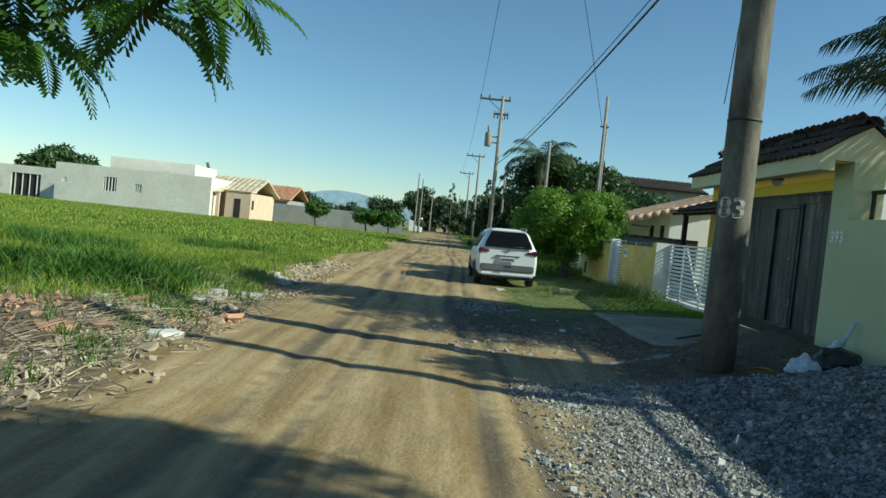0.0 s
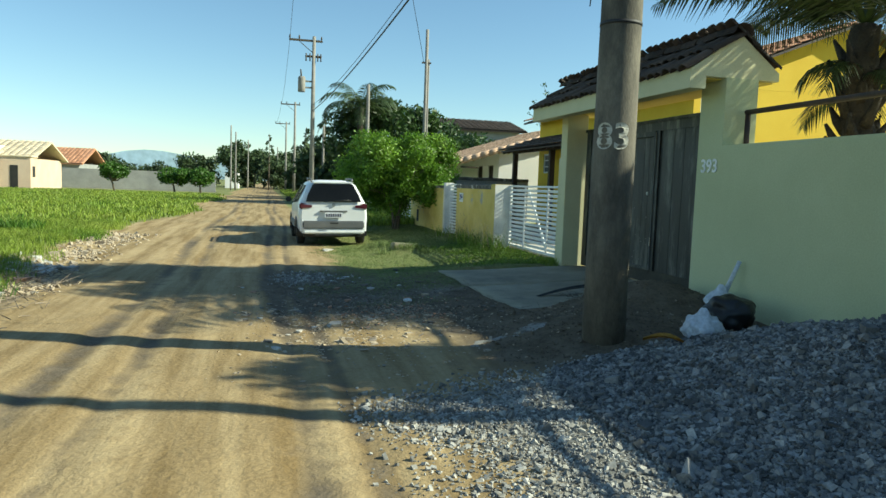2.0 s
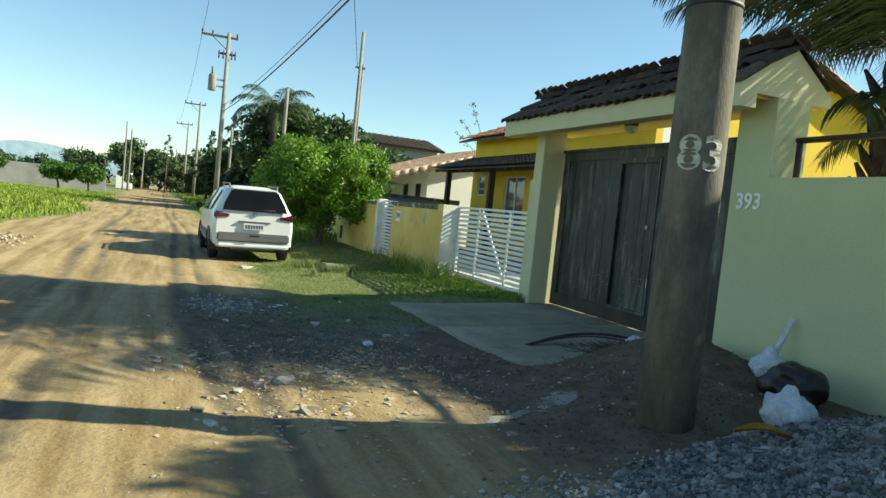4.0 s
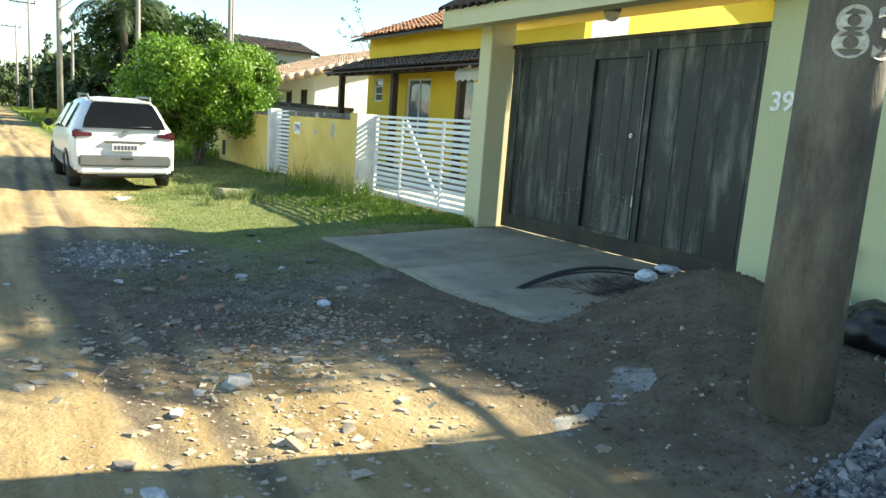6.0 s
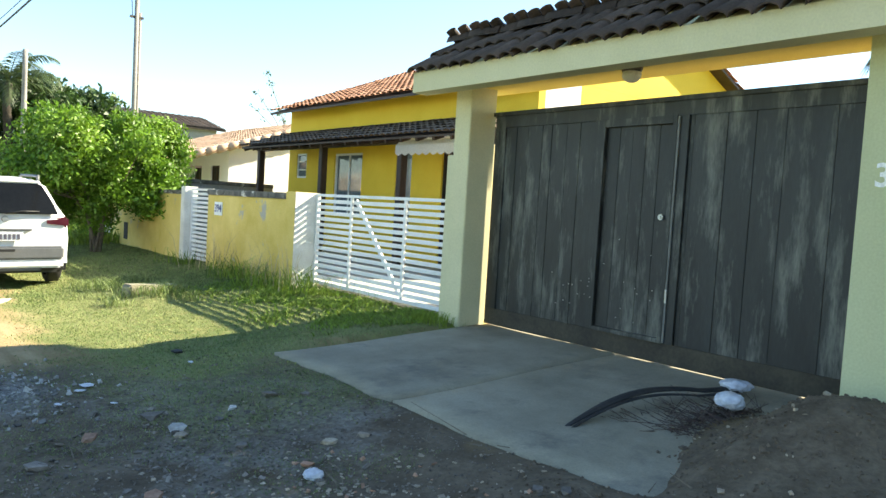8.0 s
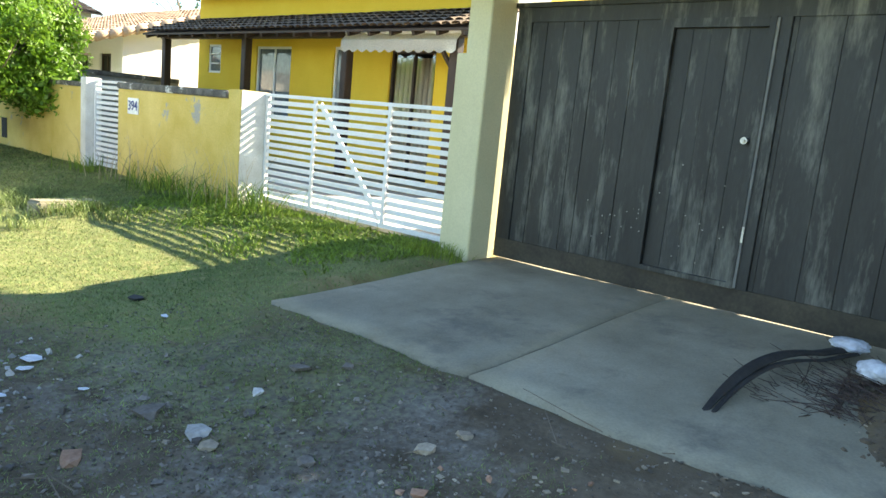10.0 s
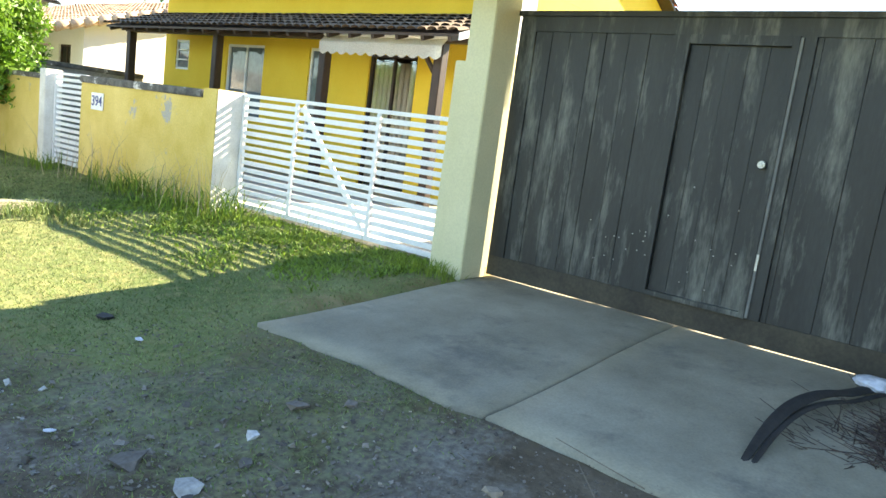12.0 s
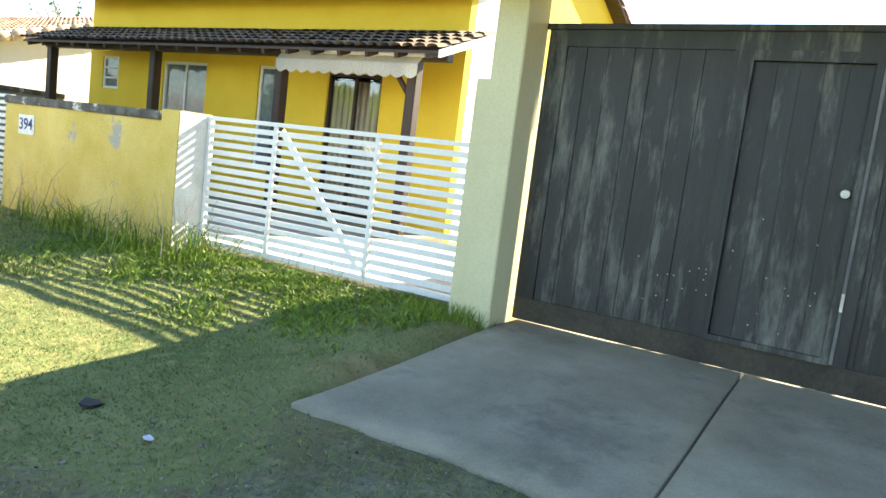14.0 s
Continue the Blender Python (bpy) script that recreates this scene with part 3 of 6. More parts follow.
def wooden_gate():
    g = thing("driveway_gate", "tall black-stained plank driveway gate with a wicket door, closed", "gate", (5.63, 9.62, 0))
    zb, zt, W = 0.31, 2.595, 3.93

    def b(name, y0, y1, z0, z1, x0=-0.035, x1=0.02, m="plank", parent=None, bev=0.0025, label=""):
        return part(name, box(x0, x1, y0, y1, z0, z1, bev), M[m], parent or g, label)
    b("top_rail", 0, W, 2.44, zt - 0.02)
    b("cap_strip", -0.02, W + 0.02, zt - 0.03, zt + 0.012, -0.06, 0.03)
    b("bottom_rail", 0, W, zb - 0.052, 0.44, m="plank_low", label="mud-stained bottom rail")
    b("stile", W - 0.16, W, 0.44, 2.44)
    b("stile", 0.0, 0.12, 0.44, 2.44)
    d0, d1 = 1.65, 2.44
    # boards on either side of the wicket
    rr = random.Random(4)
    for lo, hi in ((0.12, d0 - 0.1), (d1 + 0.1, W - 0.16)):
        y = lo
        while y < hi - 0.02:
            w = min(rr.choice((0.13, 0.17, 0.2, 0.24) if lo > 1 else (0.24, 0.3, 0.37)), hi - y)
            b("board", y + 0.0015, y + w - 0.0015, 0.44, 2.44, -0.018 - rr.uniform(0, 0.005), 0.01)
            y += w
    b("stile", d0 - 0.1, d0, 0.44, 2.44, -0.045)
    b("stile", d1, d1 + 0.1, 0.44, 2.44, -0.045)
    # unseen sheet added behind the boards to block light through the joints
    part("backing", box(0.011, 0.018, 0.0, W, 0.30, 2.60), M["plank"], g)
    door = thing("wicket_door", "", "")
    door.parent = g
    for y0, y1, z0, z1 in ((d0 + 0.001, d0 + 0.045, 0.441, 2.439), (d1 - 0.03, d1 - 0.001, 0.441, 2.439), (d0 + 0.045, d1 - 0.03, 2.37, 2.439), (d0 + 0.045, d1 - 0.03, 0.441, 0.48)):
        b("trim_strip", y0, y1, z0, z1, -0.065, -0.02, parent=door)
    for k in range(5):
        w = (d1 - d0 - 0.08) / 5
        b("board", d0 + 0.0455 + k * w, d0 + 0.0445 + (k + 1) * w, 0.46, 2.37, -0.022 - 0.002 * (k % 3), 0.008, parent=door)
    b("edge_strip", d0 - 0.022, d0 - 0.001, 0.45, 2.43, -0.062, -0.046, "trim_grey", door, 0.001, "worn grey metal edge strip")
    b("strike_plate", d0 - 0.021, d0 - 0.002, 0.80, 0.92, -0.066, -0.0625, "steel", door, 0.001, "bright metal strike plate")
    screw_rng = random.Random(12)
    for k in range(26):
        y, z = (screw_rng.uniform(d1 + 0.02, d1 + 0.55), screw_rng.uniform(0.62, 0.95)) if k < 15 else (screw_rng.uniform(d0 + 0.08, d1 - 0.08), screw_rng.uniform(0.55, 1.35))
        bm = bmesh.new()
        depth = 0.046 if d1 < y < d1 + 0.1 else 0.026
        bmesh.ops.create_cone(bm, cap_ends=True, segments=6, radius1=0.0055, radius2=0.004, depth=0.006, matrix=pose(-depth, y, z, 0, -90, 0))
        part("screw", bm, M["steel"], door if k >= 15 else g)
    bm = bmesh.new()
    bmesh.ops.create_cone(bm, cap_ends=True, segments=18, radius1=0.03, radius2=0.026, depth=0.025, matrix=pose(-0.075, 1.735, 1.55, 0, -90, 0))
    bmesh.ops.create_cone(bm, cap_ends=True, segments=14, radius1=0.011, radius2=0.01, depth=0.045, matrix=pose(-0.08, 1.735, 1.55, 0, -90, 0))
    part("lock", bm, M["steel"], door, "round steel lock")


def slab():
    s = thing("driveway_slab", "worn grey cement driveway slab before the gate", "pavement", kind="structure")

    def piece(x0, x1, y0, y1):
        bm = bmesh.new()
        N, K = 14, 10
        top = [[bm.verts.new((x0 + (x1 - x0) * i / N, y0 + (y1 - y0) * j / K, 0.145 + 0.10 * smooth(3.0, 5.7, x0 + (x1 - x0) * i / N) + 0.004 * wob(x0 + i * 0.2, y0 + j * 0.17, 2.0))) for j in range(K + 1)] for i in range(N + 1)]
        for i in range(N):
            for j in range(K):
                bm.faces.new((top[i][j], top[i + 1][j], top[i + 1][j + 1], top[i][j + 1])).smooth = True
        edge = [e for e in bm.edges if e.is_boundary]
        ext = bmesh.ops.extrude_edge_only(bm, edges=edge)
        bmesh.ops.translate(bm, vec=(0, 0, -0.16), verts=[v for v in ext["geom"] if isinstance(v, bmesh.types.BMVert)])
        for v in bm.verts:
            if v.co.x < x0 + 0.3:
                v.co.x += 0.03 * math.sin(v.co.y * 5.1) + 0.02 * math.sin(v.co.y * 13)
        bmesh.ops.recalc_face_normals(bm, faces=bm.faces[:])
        part("slab_panel", bm, M["slab"], s)
    piece(3.02, 6.4, 11.775, 13.52)
    piece(3.02, 6.4, 9.6, 11.755)


# ---- neighbouring front: yellow wall, slatted gates ----
def slat_gate(at, width, height, n, label, brace=True):
    g = thing("slatted_gate", label, "gate", at)

    def b(name, y0, y1, z0, z1, x0, x1):
        part(name, box(x0, x1, y0, y1, z0, z1, 0.004), M["white_metal"], g)
    b("top_rail", 0, width, height - 0.04, height, -0.03, 0.03)
    b("bottom_rail", 0, width, 0.0, 0.05, -0.03, 0.03)
    b("stile", 0, 0.04, 0.05, height - 0.04, -0.03, 0.03)
    b("stile", width - 0.04, width, 0.05, height - 0.04, -0.03, 0.03)
    step = (height - 0.12) / n
    for k in range(n):
        z = 0.075 + k * step
        b("slat", 0.04, width - 0.04, z, z + step * 0.60, -0.008, 0.008)
    if brace:
        for y in (width * 0.32, width * 0.70):
            b("post", y - 0.022, y + 0.022, 0.05, height - 0.04, -0.045, -0.013)
        dy, dz = width * 0.34, height - 0.15
        ang = math.degrees(math.atan2(dz, dy))
        bm = box(0.014, 0.034, -math.hypot(dy, dz) / 2, math.hypot(dy, dz) / 2, -0.03, 0.03)
        bm.transform(pose(0, width * 0.52, height / 2, ang, 0, 0))
        part("brace", bm, M["white_metal"], g)


def yellow_front():
    w = thing("wall_east", "weathered yellow front wall with peeling paint and mouldy coping", "wall", kind="structure")
    part("wall_body", box(5.22, 5.40, 17.62, 20.72, -0.1, 1.52, 0.01), M["yellow_old"], w)
    part("coping", box(5.19, 5.43, 17.66, 20.72, 1.52, 1.62, 0.015), M["cap"], w)
    part("pier", box(5.2, 5.62, 17.34, 17.64, -0.1, 1.64, 0.012), M["yellow_old"], w)
    part("pier_face", box(5.203, 5.62, 17.334, 17.339, 0.1, 1.635), M["white_old"], w)
    part("wall_body", box(5.22, 5.40, 21.95, 26.9, -0.1, 1.50, 0.01), M["yellow_old"], w)
    part("coping", box(5.19, 5.43, 21.95, 26.9, 1.50, 1.58, 0.015), M["cap"], w)
    part("gate_post", box(5.16, 5.42, 21.75, 21.95, -0.1, 1.66, 0.01), M["white_old"], w)
    # dark plate on the wall, painting the shade of a vent opening
    part("vent_hole", box(5.212, 5.222, 25.55, 25.85, 0.35, 0.75), M["unlit_dark"], w)
    slat_gate((5.58, 14.0, 0.27), 3.33, 1.36, 14, "white slatted metal driveway gate between pier and yellow wall")
    slat_gate((5.32, 20.74, 0.25), 1.0, 1.38, 15, "narrow white slatted garden gate in the yellow wall", False)
    slat_gate((5.3, 26.95, 0.22), 2.6, 1.35, 12, "white slatted gate beyond the shrub", False)
    p = thing("house_number_plate", "small white plate with blue number on yellow wall", "sign", (5.215, 20.2, 1.28))
    part("plate", box(-0.012, 0.0, -0.17, 0.17, -0.12, 0.12, 0.004), M["sign_white"], p)
    me = text_mesh("394", 0.20)
    me.materials.append(M["blue_ink"])
    t = new("digits", me)
    t.parent = p
    t.matrix_local = pose(-0.016, 0, 0, 90, 0, -90)


# ---- tiled roofs, houses ----
def tiled(name, corner, along, up, n_along, n_up, material, parent, sep=False, width=0.2):
    """Rows of barrel tiles over a slope: from corner along the eave, and up the slope."""
    a, u, c = Vector(along), Vector(up), Vector(corner)
    nrm = a.cross(u).normalized()
    if nrm.z < 0:
        nrm = -nrm
    V, F = [], []
    for j in range(n_up):
        for i in range(n_along):
            o = c + a * ((i + 0.5) / n_along) + u * (j / n_up)
            k = len(V)
            half = a.length / n_along / 2
            ad, up_end = a.normalized(), u * (1.12 / n_up)
            jit = nrm * rnd(0, 0.012)
            for e, s in ((0, 1.0), (1, 0.85)):
                for q in range(5):
                    an = math.pi * q / 4
                    V.append(o + up_end * e + ad * (half * 0.98 * s * math.cos(an)) + nrm * (0.05 * s * math.sin(an) + 0.03 - 0.028 * e) + jit)
            for q in range(4):
                F.append((k + q, k + q + 1, k + 6 + q, k + 5 + q))
    if not sep:
        return raw(name, V, F, material, parent, smooth=True)
    me = None
    for i in range(0, len(V), 10):
        base = Vector(V[i])
        if me is None:
            f = F[:4]
            ob = raw("tile", [v - base for v in V[:10]], f, material, parent, smooth=True)
            me = ob.data
        else:
            ob = new("tile", me)
            ob.parent = parent
        ob.location = base
    return None


def window(parent, x, y0, y1, z0, z1, n=2, name="window", glass="glass", frame_mat="white_metal"):
    w = new(name)
    w.parent = parent
    t = 0.05
    for a, b, c, d in ((y0, y1, z0, z0 + t), (y0, y1, z1 - t, z1), (y0, y0 + t, z0 + t, z1 - t), (y1 - t, y1, z0 + t, z1 - t)):
        part("frame", box(x - 0.04, x + 0.04, a, b, c, d, 0.004), M[frame_mat], w)
    for k in range(n):
        a, b = y0 + t + (y1 - y0 - 2 * t) * k / n, y0 + t + (y1 - y0 - 2 * t) * (k + 1) / n
        part("pane", box(x - 0.008 + 0.012 * (k % 2), x + 0.004 + 0.012 * (k % 2), a, b, z0 + t, z1 - t), M[glass], w)
        if k:
            part("mullion", box(x - 0.03, x + 0.03, a - 0.025, a + 0.025, z0 + t, z1 - t), M[frame_mat], w)
    return w


def house_394():
    h = thing("yellow_house", "single-storey yellow house with tiled porch on timber posts", "house")
    X = 9.72

    # front wall with openings
    def wall(y0, y1, z0, z1):
        part("wall", box(X, X + 0.18, y0, y1, z0, z1), M["yellow"], h)
    ops = [(18.25, 19.40, 0.3, 2.72), (20.45, 21.05, 0.95, 2.78), (22.45, 23.75, 1.2, 2.78), (25.2, 25.75, 2.15, 2.82)]
    y = 16.75
    for a, b, lo, hi in ops:
        wall(y, a, 0, 4.09)
        wall(a, b, 0, lo)
        wall(a, b, hi, 4.09)
        y = b
    wall(y, 26.2, 0, 4.09)
    part("side_wall", box(X + 0.18, 10.9, 16.75, 16.93, 0, 4.09), M["white"], h)
    part("side_wall", box(10.9, 18.1, 16.75, 16.93, 0, 4.09), M["yellow"], h)
    part("side_wall", box(X + 0.18, 18.1, 26.02, 26.2, 0, 4.09), M["yellow"], h)
    part("back_wall", box(17.92, 18.1, 16.93, 26.02, 0, 4.09), M["yellow"], h)
    part("inner_floor", box(X + 0.18, 16.3, 16.95, 26.1, 0.1, 0.2), M["slab"], h)
    # added dark sheet behind the windows, stands in for the unlit room
    part("room_dark_sheet", box(X + 1.6, X + 1.7, 16.95, 26.1, 0.2, 3.9), M["unlit_dark"], h)
    window(h, X + 0.08, 22.45, 23.75, 1.2, 2.78)
    window(h, X + 0.08, 20.45, 21.05, 0.95, 2.78, 1)
    window(h, X + 0.06, 25.2, 25.75, 2.15, 2.82, 1)
    for z in (2.36, 2.58):
        part("louvre", box(X - 0.01, X + 0.05, 25.25, 25.7, z, z + 0.03), M["white_metal"], h)
    d = window(h, X + 0.08, 18.25, 19.40, 0.3, 2.72, 2, "glazed_door", "clear_glass", "dark_wood")
    for k in range(9):
        part("curtain_fold", tube([(X + 0.16, 18.33 + k * 0.123, 0.4), (X + 0.17, 18.33 + k * 0.123, 2.6)], [0.06, 0.055], 6), M["curtain"], d)
    yard = thing("pavement_yard", "pale cement yard behind the slatted gate", "pavement", kind="structure")
    part("paving", box(5.66, X - 1.26, 13.98, 26.4, -0.05, 0.285), M["yard"], yard)
    part("plinth", box(X - 1.25, X, 16.7, 26.4, -0.05, 0.32, 0.01), M["slab"], h)
    # main roof
    for y0 in (16.75, 26.0):
        part("gable", prism([(X, 4.093), (18.1, 4.093), (13.9, 5.72)], "y", y0, y0 + 0.2), M["yellow"], h)
    for x0, x1 in ((9.12, 13.9), (18.7, 13.9)):
        part("roof_deck", prism([(x0, 3.85), (x1, 5.74), (x1, 5.80), (x0, 3.91)], "y", 16.45, 26.3), M["dark_wood"], h)
        tiled("roof_tiles", (x0, 16.4, 3.94), (0, 9.9, 0), (x1 - x0, 0, 1.89), 46, 14, M["tile_red"], h)
    # porch
    for yy in (16.95, 19.5, 22.65, 25.95):
        part("porch_post", box(8.66, 8.82, yy - 0.08, yy + 0.08, 0.3, 2.83, 0.01), M["dark_wood"], h)
    part("post_brace", tube([(8.74, 17.0, 2.3), (8.74, 17.4, 2.78)], [0.04, 0.04], 6), M["dark_wood"], h)
    part("porch_beam", box(8.66, 8.82, 16.4, 26.1, 2.80, 2.94, 0.008), M["dark_wood"], h)
    part("porch_deck", prism([(8.3, 2.83), (9.72, 3.33), (9.72, 3.37), (8.3, 2.87)], "y", 16.3, 26.25), M["dark_wood"], h)
    for k in range(20):
        bm = box(0, 1.45, -0.03, 0.03, -0.08, 0.0)
        bm.transform(pose(8.3, 16.5 + k * 0.505, 2.84, 0, -19.4, 0))
        part("rafter", bm, M["dark_wood"], h)
    tiled("porch_tiles", (8.24, 16.28, 2.87), (0, 9.97, 0), (1.48, 0, 0.51), 51, 5, M["tile_brown"], h, sep=True)
    part("bargeboard", prism([(8.24, 2.77), (9.72, 3.29), (9.72, 3.39), (8.24, 2.87)], "y", 16.25, 16.28), M["white"], h, "white bargeboard")
    # scalloped awning
    aw = thing("awning", "white cloth awning with scalloped edge on the porch", "awning")
    bm = bmesh.new()
    ys = np.linspace(16.73, 19.37, 80)
    top = [bm.verts.new((8.60, v, 2.86)) for v in ys]
    mid = [bm.verts.new((8.46, v, 2.72)) for v in ys]
    low = [bm.verts.new((8.46 + 0.004 * math.sin(v * 30), v, 2.57 - 0.05 * abs(math.sin((v - 16.73) / 2.64 * math.pi * 12)))) for v in ys]
    for i in range(79):
        bm.faces.new((top[i], top[i + 1], mid[i + 1], mid[i]))
        bm.faces.new((mid[i], mid[i + 1], low[i + 1], low[i]))
    bmesh.ops.solidify(bm, geom=bm.faces[:], thickness=0.004)
    part("cloth", bm, M["awning"], aw)
    part("roller", tube([(8.58, 16.72, 2.86), (8.58, 19.38, 2.86)], [0.035, 0.035], 8), M["white_metal"], aw)


def plot_wall():
    w = thing("wall_between", "cream plastered wall between the two plots", "wall", kind="structure")
    part("wall_body", box(5.63, 20.0, 13.84, 13.97, -0.1, 2.30), M["beam"], w)
    rail = thing("pipe_rail", "dark brown pipe rail above the green wall", "rail")
    part("pipe", tube([(5.45, 9.15, 2.5), (5.45, 3.0, 2.5)], [0.03, 0.03], 8), M["dark_wood"], rail)
    part("post", tube([(5.45, 9.12, 1.9), (5.45, 9.12, 2.5)], [0.03, 0.03], 8), M["dark_wood"], rail)
    part("post", tube([(5.45, 4.0, 1.9), (5.45, 4.0, 2.5)], [0.03, 0.03], 8), M["dark_wood"], rail)


def white_house():
    h = thing("white_house", "white single-storey house with pale terracotta verge tiles", "house")
    Y0 = 29.3
    prof = [(9.25, 0), (18.0, 0), (18.0, 3.0), (13.6, 4.35), (9.25, 3.0)]
    part("side_wall", prism(prof, "y", Y0, Y0 + 0.2), M["white"], h)
    ops = [(30.0, 30.7, 1.75, 2.5), (31.5, 32.2, 1.75, 2.5)]
    y = Y0 + 0.2
    for a, b, lo, hi in ops:
        part("wall", box(9.25, 9.43, y, a, 0, 3.0), M["white"], h)
        part("wall", box(9.25, 9.43, a, b, 0, lo), M["white"], h)
        part("wall", box(9.25, 9.43, a, b, hi, 3.0), M["white"], h)
        # panes in the dark colour, painting the unlit room behind
        window(h, 9.34, a, b, lo, hi, 2, "window", "unlit_dark", "dark_wood")
        y = b
    part("wall", box(9.25, 9.43, y, 39, 0, 3.0), M["white"], h)
    part("wall", box(9.43, 18, 38.8, 39, 0, 3.0), M["white"], h)
    sl = (4.35 - 3.0) / (13.6 - 9.25)
    e = 6.6
    ze = 3.0 - (9.25 - e) * sl
    part("roof_deck", prism([(e, ze + 0.02), (13.6, 4.40), (13.6, 4.48), (e, ze + 0.1)], "y", Y0 - 0.35, 39.3), M["white"], h)
    part("roof_deck", prism([(18.6, 2.85), (13.6, 4.40), (13.6, 4.48), (18.6, 2.93)], "y", Y0 - 0.35, 39.3), M["white"], h)
    tiled("roof_tiles", (e, Y0 - 0.3, ze + 0.12), (0, 9.6, 0), (13.6 - e, 0, 4.48 - ze - 0.1), 44, 18, M["tile_pale"], h)
    for k in range(20):
        a = e + (13.6 - e) * k / 20
        b = a + (13.6 - e) / 20 * 1.1
        z0, z1 = ze + (a - e) * sl, ze + (b - e) * sl
        part("verge_tile", tube([(a, Y0 - 0.36, z0 + 0.09), (b, Y0 - 0.36, z1 + 0.12)], [0.13, 0.105], 8), M["tile_pale"], h)
    part("porch_post", box(6.9, 7.1, Y0 - 0.2, Y0, 0, ze + 0.15), M["white"], h)
    part("fascia_light", box(7.6, 8.3, Y0 - 0.28, Y0 - 0.2, 2.32, 2.38), M["dark_wood"], h)
    b = thing("wall_north", "grey cement boundary wall with mouldy coping", "wall", kind="structure")
    part("wall_body", box(5.42, 9.7, 27.1, 27.25, -0.1, 1.82, 0.01), M["grey_wall"], b)
    part("coping", box(5.40, 9.7, 27.06, 27.29, 1.82, 1.93, 0.012), M["cap"], b)


wall_393()
wooden_gate()
slab()
yellow_front()
house_394()
plot_wall()
white_house()


def numbers():
    n = thing("house_number", "white raised house number on the green wall", "sign", (5.195, 9.41, 1.885))
    me = text_mesh("393", 0.215, 0.02)
    me.materials.append(M["sign_white"])
    t = new("digits", me)
    t.parent = n
    t.matrix_local = pose(-0.004, 0, 0, 90, 0, -90)


numbers()


# ---- utility poles and cables ----
def round_pole(x, y, r0, r1, h, name, label, material, lean=0.0):
    p = thing(name, label, "pole", (x, y, float(gz(x, y)) - 0.1))
    part("shaft", tube([(lean * k / 8 * h, 0, h * k / 8) for k in range(9)], [r0 + (r1 - r0) * k / 8 for k in range(9)], 24), M[material], p)
    return p


POLE = (3.183, 7.895)
pole = round_pole(*POLE, 0.194, 0.145, 9.2, "utility_pole", "weathered round concrete utility pole with painted number 83", "concrete_pole")
for z in (2.85, 5.2):
    bm = tube([(0, 0, z), (0, 0, z + 0.03)], [0.194 - z * 0.0053 + 0.004] * 2, 24)
    part("band", bm, M["cable"], pole)


def pole_number():
    me = text_mesh("83", 0.31, 0.02)
    face = math.atan2(3.2 - 7.77, -0.1 - 3.14) + 0.06
    base = Vector((POLE[0], POLE[1], 0))
    for v in me.vertices:
        r = 0.194 - 0.0053 * 2.0 + v.co.z + 0.003
        a = face + v.co.x / 0.183
        v.co = Vector((r * math.cos(a), r * math.sin(a), 1.88 + v.co.y)) 
    me.materials.append(M["pole_number"])
    t = new("painted_number", me)
    t.parent = pole


pole_number()


def line_pole(x, y, h, transformer=False, arm=1.9, side=-1):
    p = thing("power_pole", "slim concrete power pole with crossarm" + (" and transformer" if transformer else " by the street"), "pole", (x, y, 0), "power poles along the street")
    part("shaft", tube([(0, 0, -0.1), (0, 0, h)], [0.17, 0.11], 10), M["pole_grey"], p)
    a = part("crossarm", box(-arm + 0.3, 0.55, -0.05, 0.05, h - 0.35, h - 0.22, 0.005), M["pole_wood"], p)
    for dx in (-arm + 0.35, -arm / 2, 0.0, 0.48):
        part("insulator", tube([(dx, 0, h - 0.22), (dx, 0, h - 0.10), (dx, 0, h + 0.03)], [0.03, 0.06, 0.03], 8), M["pole_wood"], p)
    part("strut", tube([(-arm * 0.5, 0, h - 0.35), (0, 0, h - 1.1)], [0.025, 0.025], 5), M["pole_wood"], p)
    if transformer:
        part("upper_bracket", box(-0.55, 0.5, -0.05, 0.05, h - 1.35, h - 1.22), M["pole_wood"], p)
        for dx in (-0.5, -0.25, 0.25, 0.45):
            part("cutout", tube([(dx, -0.1, h - 1.6), (dx, -0.05, h - 1.1)], [0.05, 0.04], 6), M["pole_wood"], p)
        part("tank", tube([(-0.75, 0, h - 3.6), (-0.75, 0, h - 3.55), (-0.75, 0, h - 2.7), (-0.75, 0, h - 2.6)], [0.2, 0.24, 0.24, 0.18], 14), M["pole_grey"], p)
        part("bushing", tube([(-0.78, 0, h - 2.6), (-0.82, 0, h - 2.15)], [0.06, 0.04], 8), M["pole_wood"], p)
        part("bracket", box(-0.6, 0.1, -0.05, 0.05, h - 2.95, h - 2.85), M["pole_grey"], p)
        part("bracket", box(-0.6, 0.1, -0.05, 0.05, h - 3.35, h - 3.25), M["pole_grey"], p)
    return p


line_pole(3.1, 50.0, 11.0, True)
line_pole(3.3, 86.0, 10.6)
line_pole(3.0, 112.0, 10.4)


def twin_post(x, y, h):
    p = thing("service_post", "slender grey metal service post with clips", "pole", (x, y, 0))
    part("shaft", tube([(0, 0, 0), (0, 0, h)], [0.06, 0.055], 8), M["pole_grey"], p)
    part("conduit", tube([(0.09, 0.02, 0), (0.09, 0.02, h - 1.0)], [0.03, 0.03], 6), M["pole_grey"], p)
    part("clip", box(-0.16, 0.16, -0.03, 0.03, h - 1.15, h - 1.1), M["pole_wood"], p)


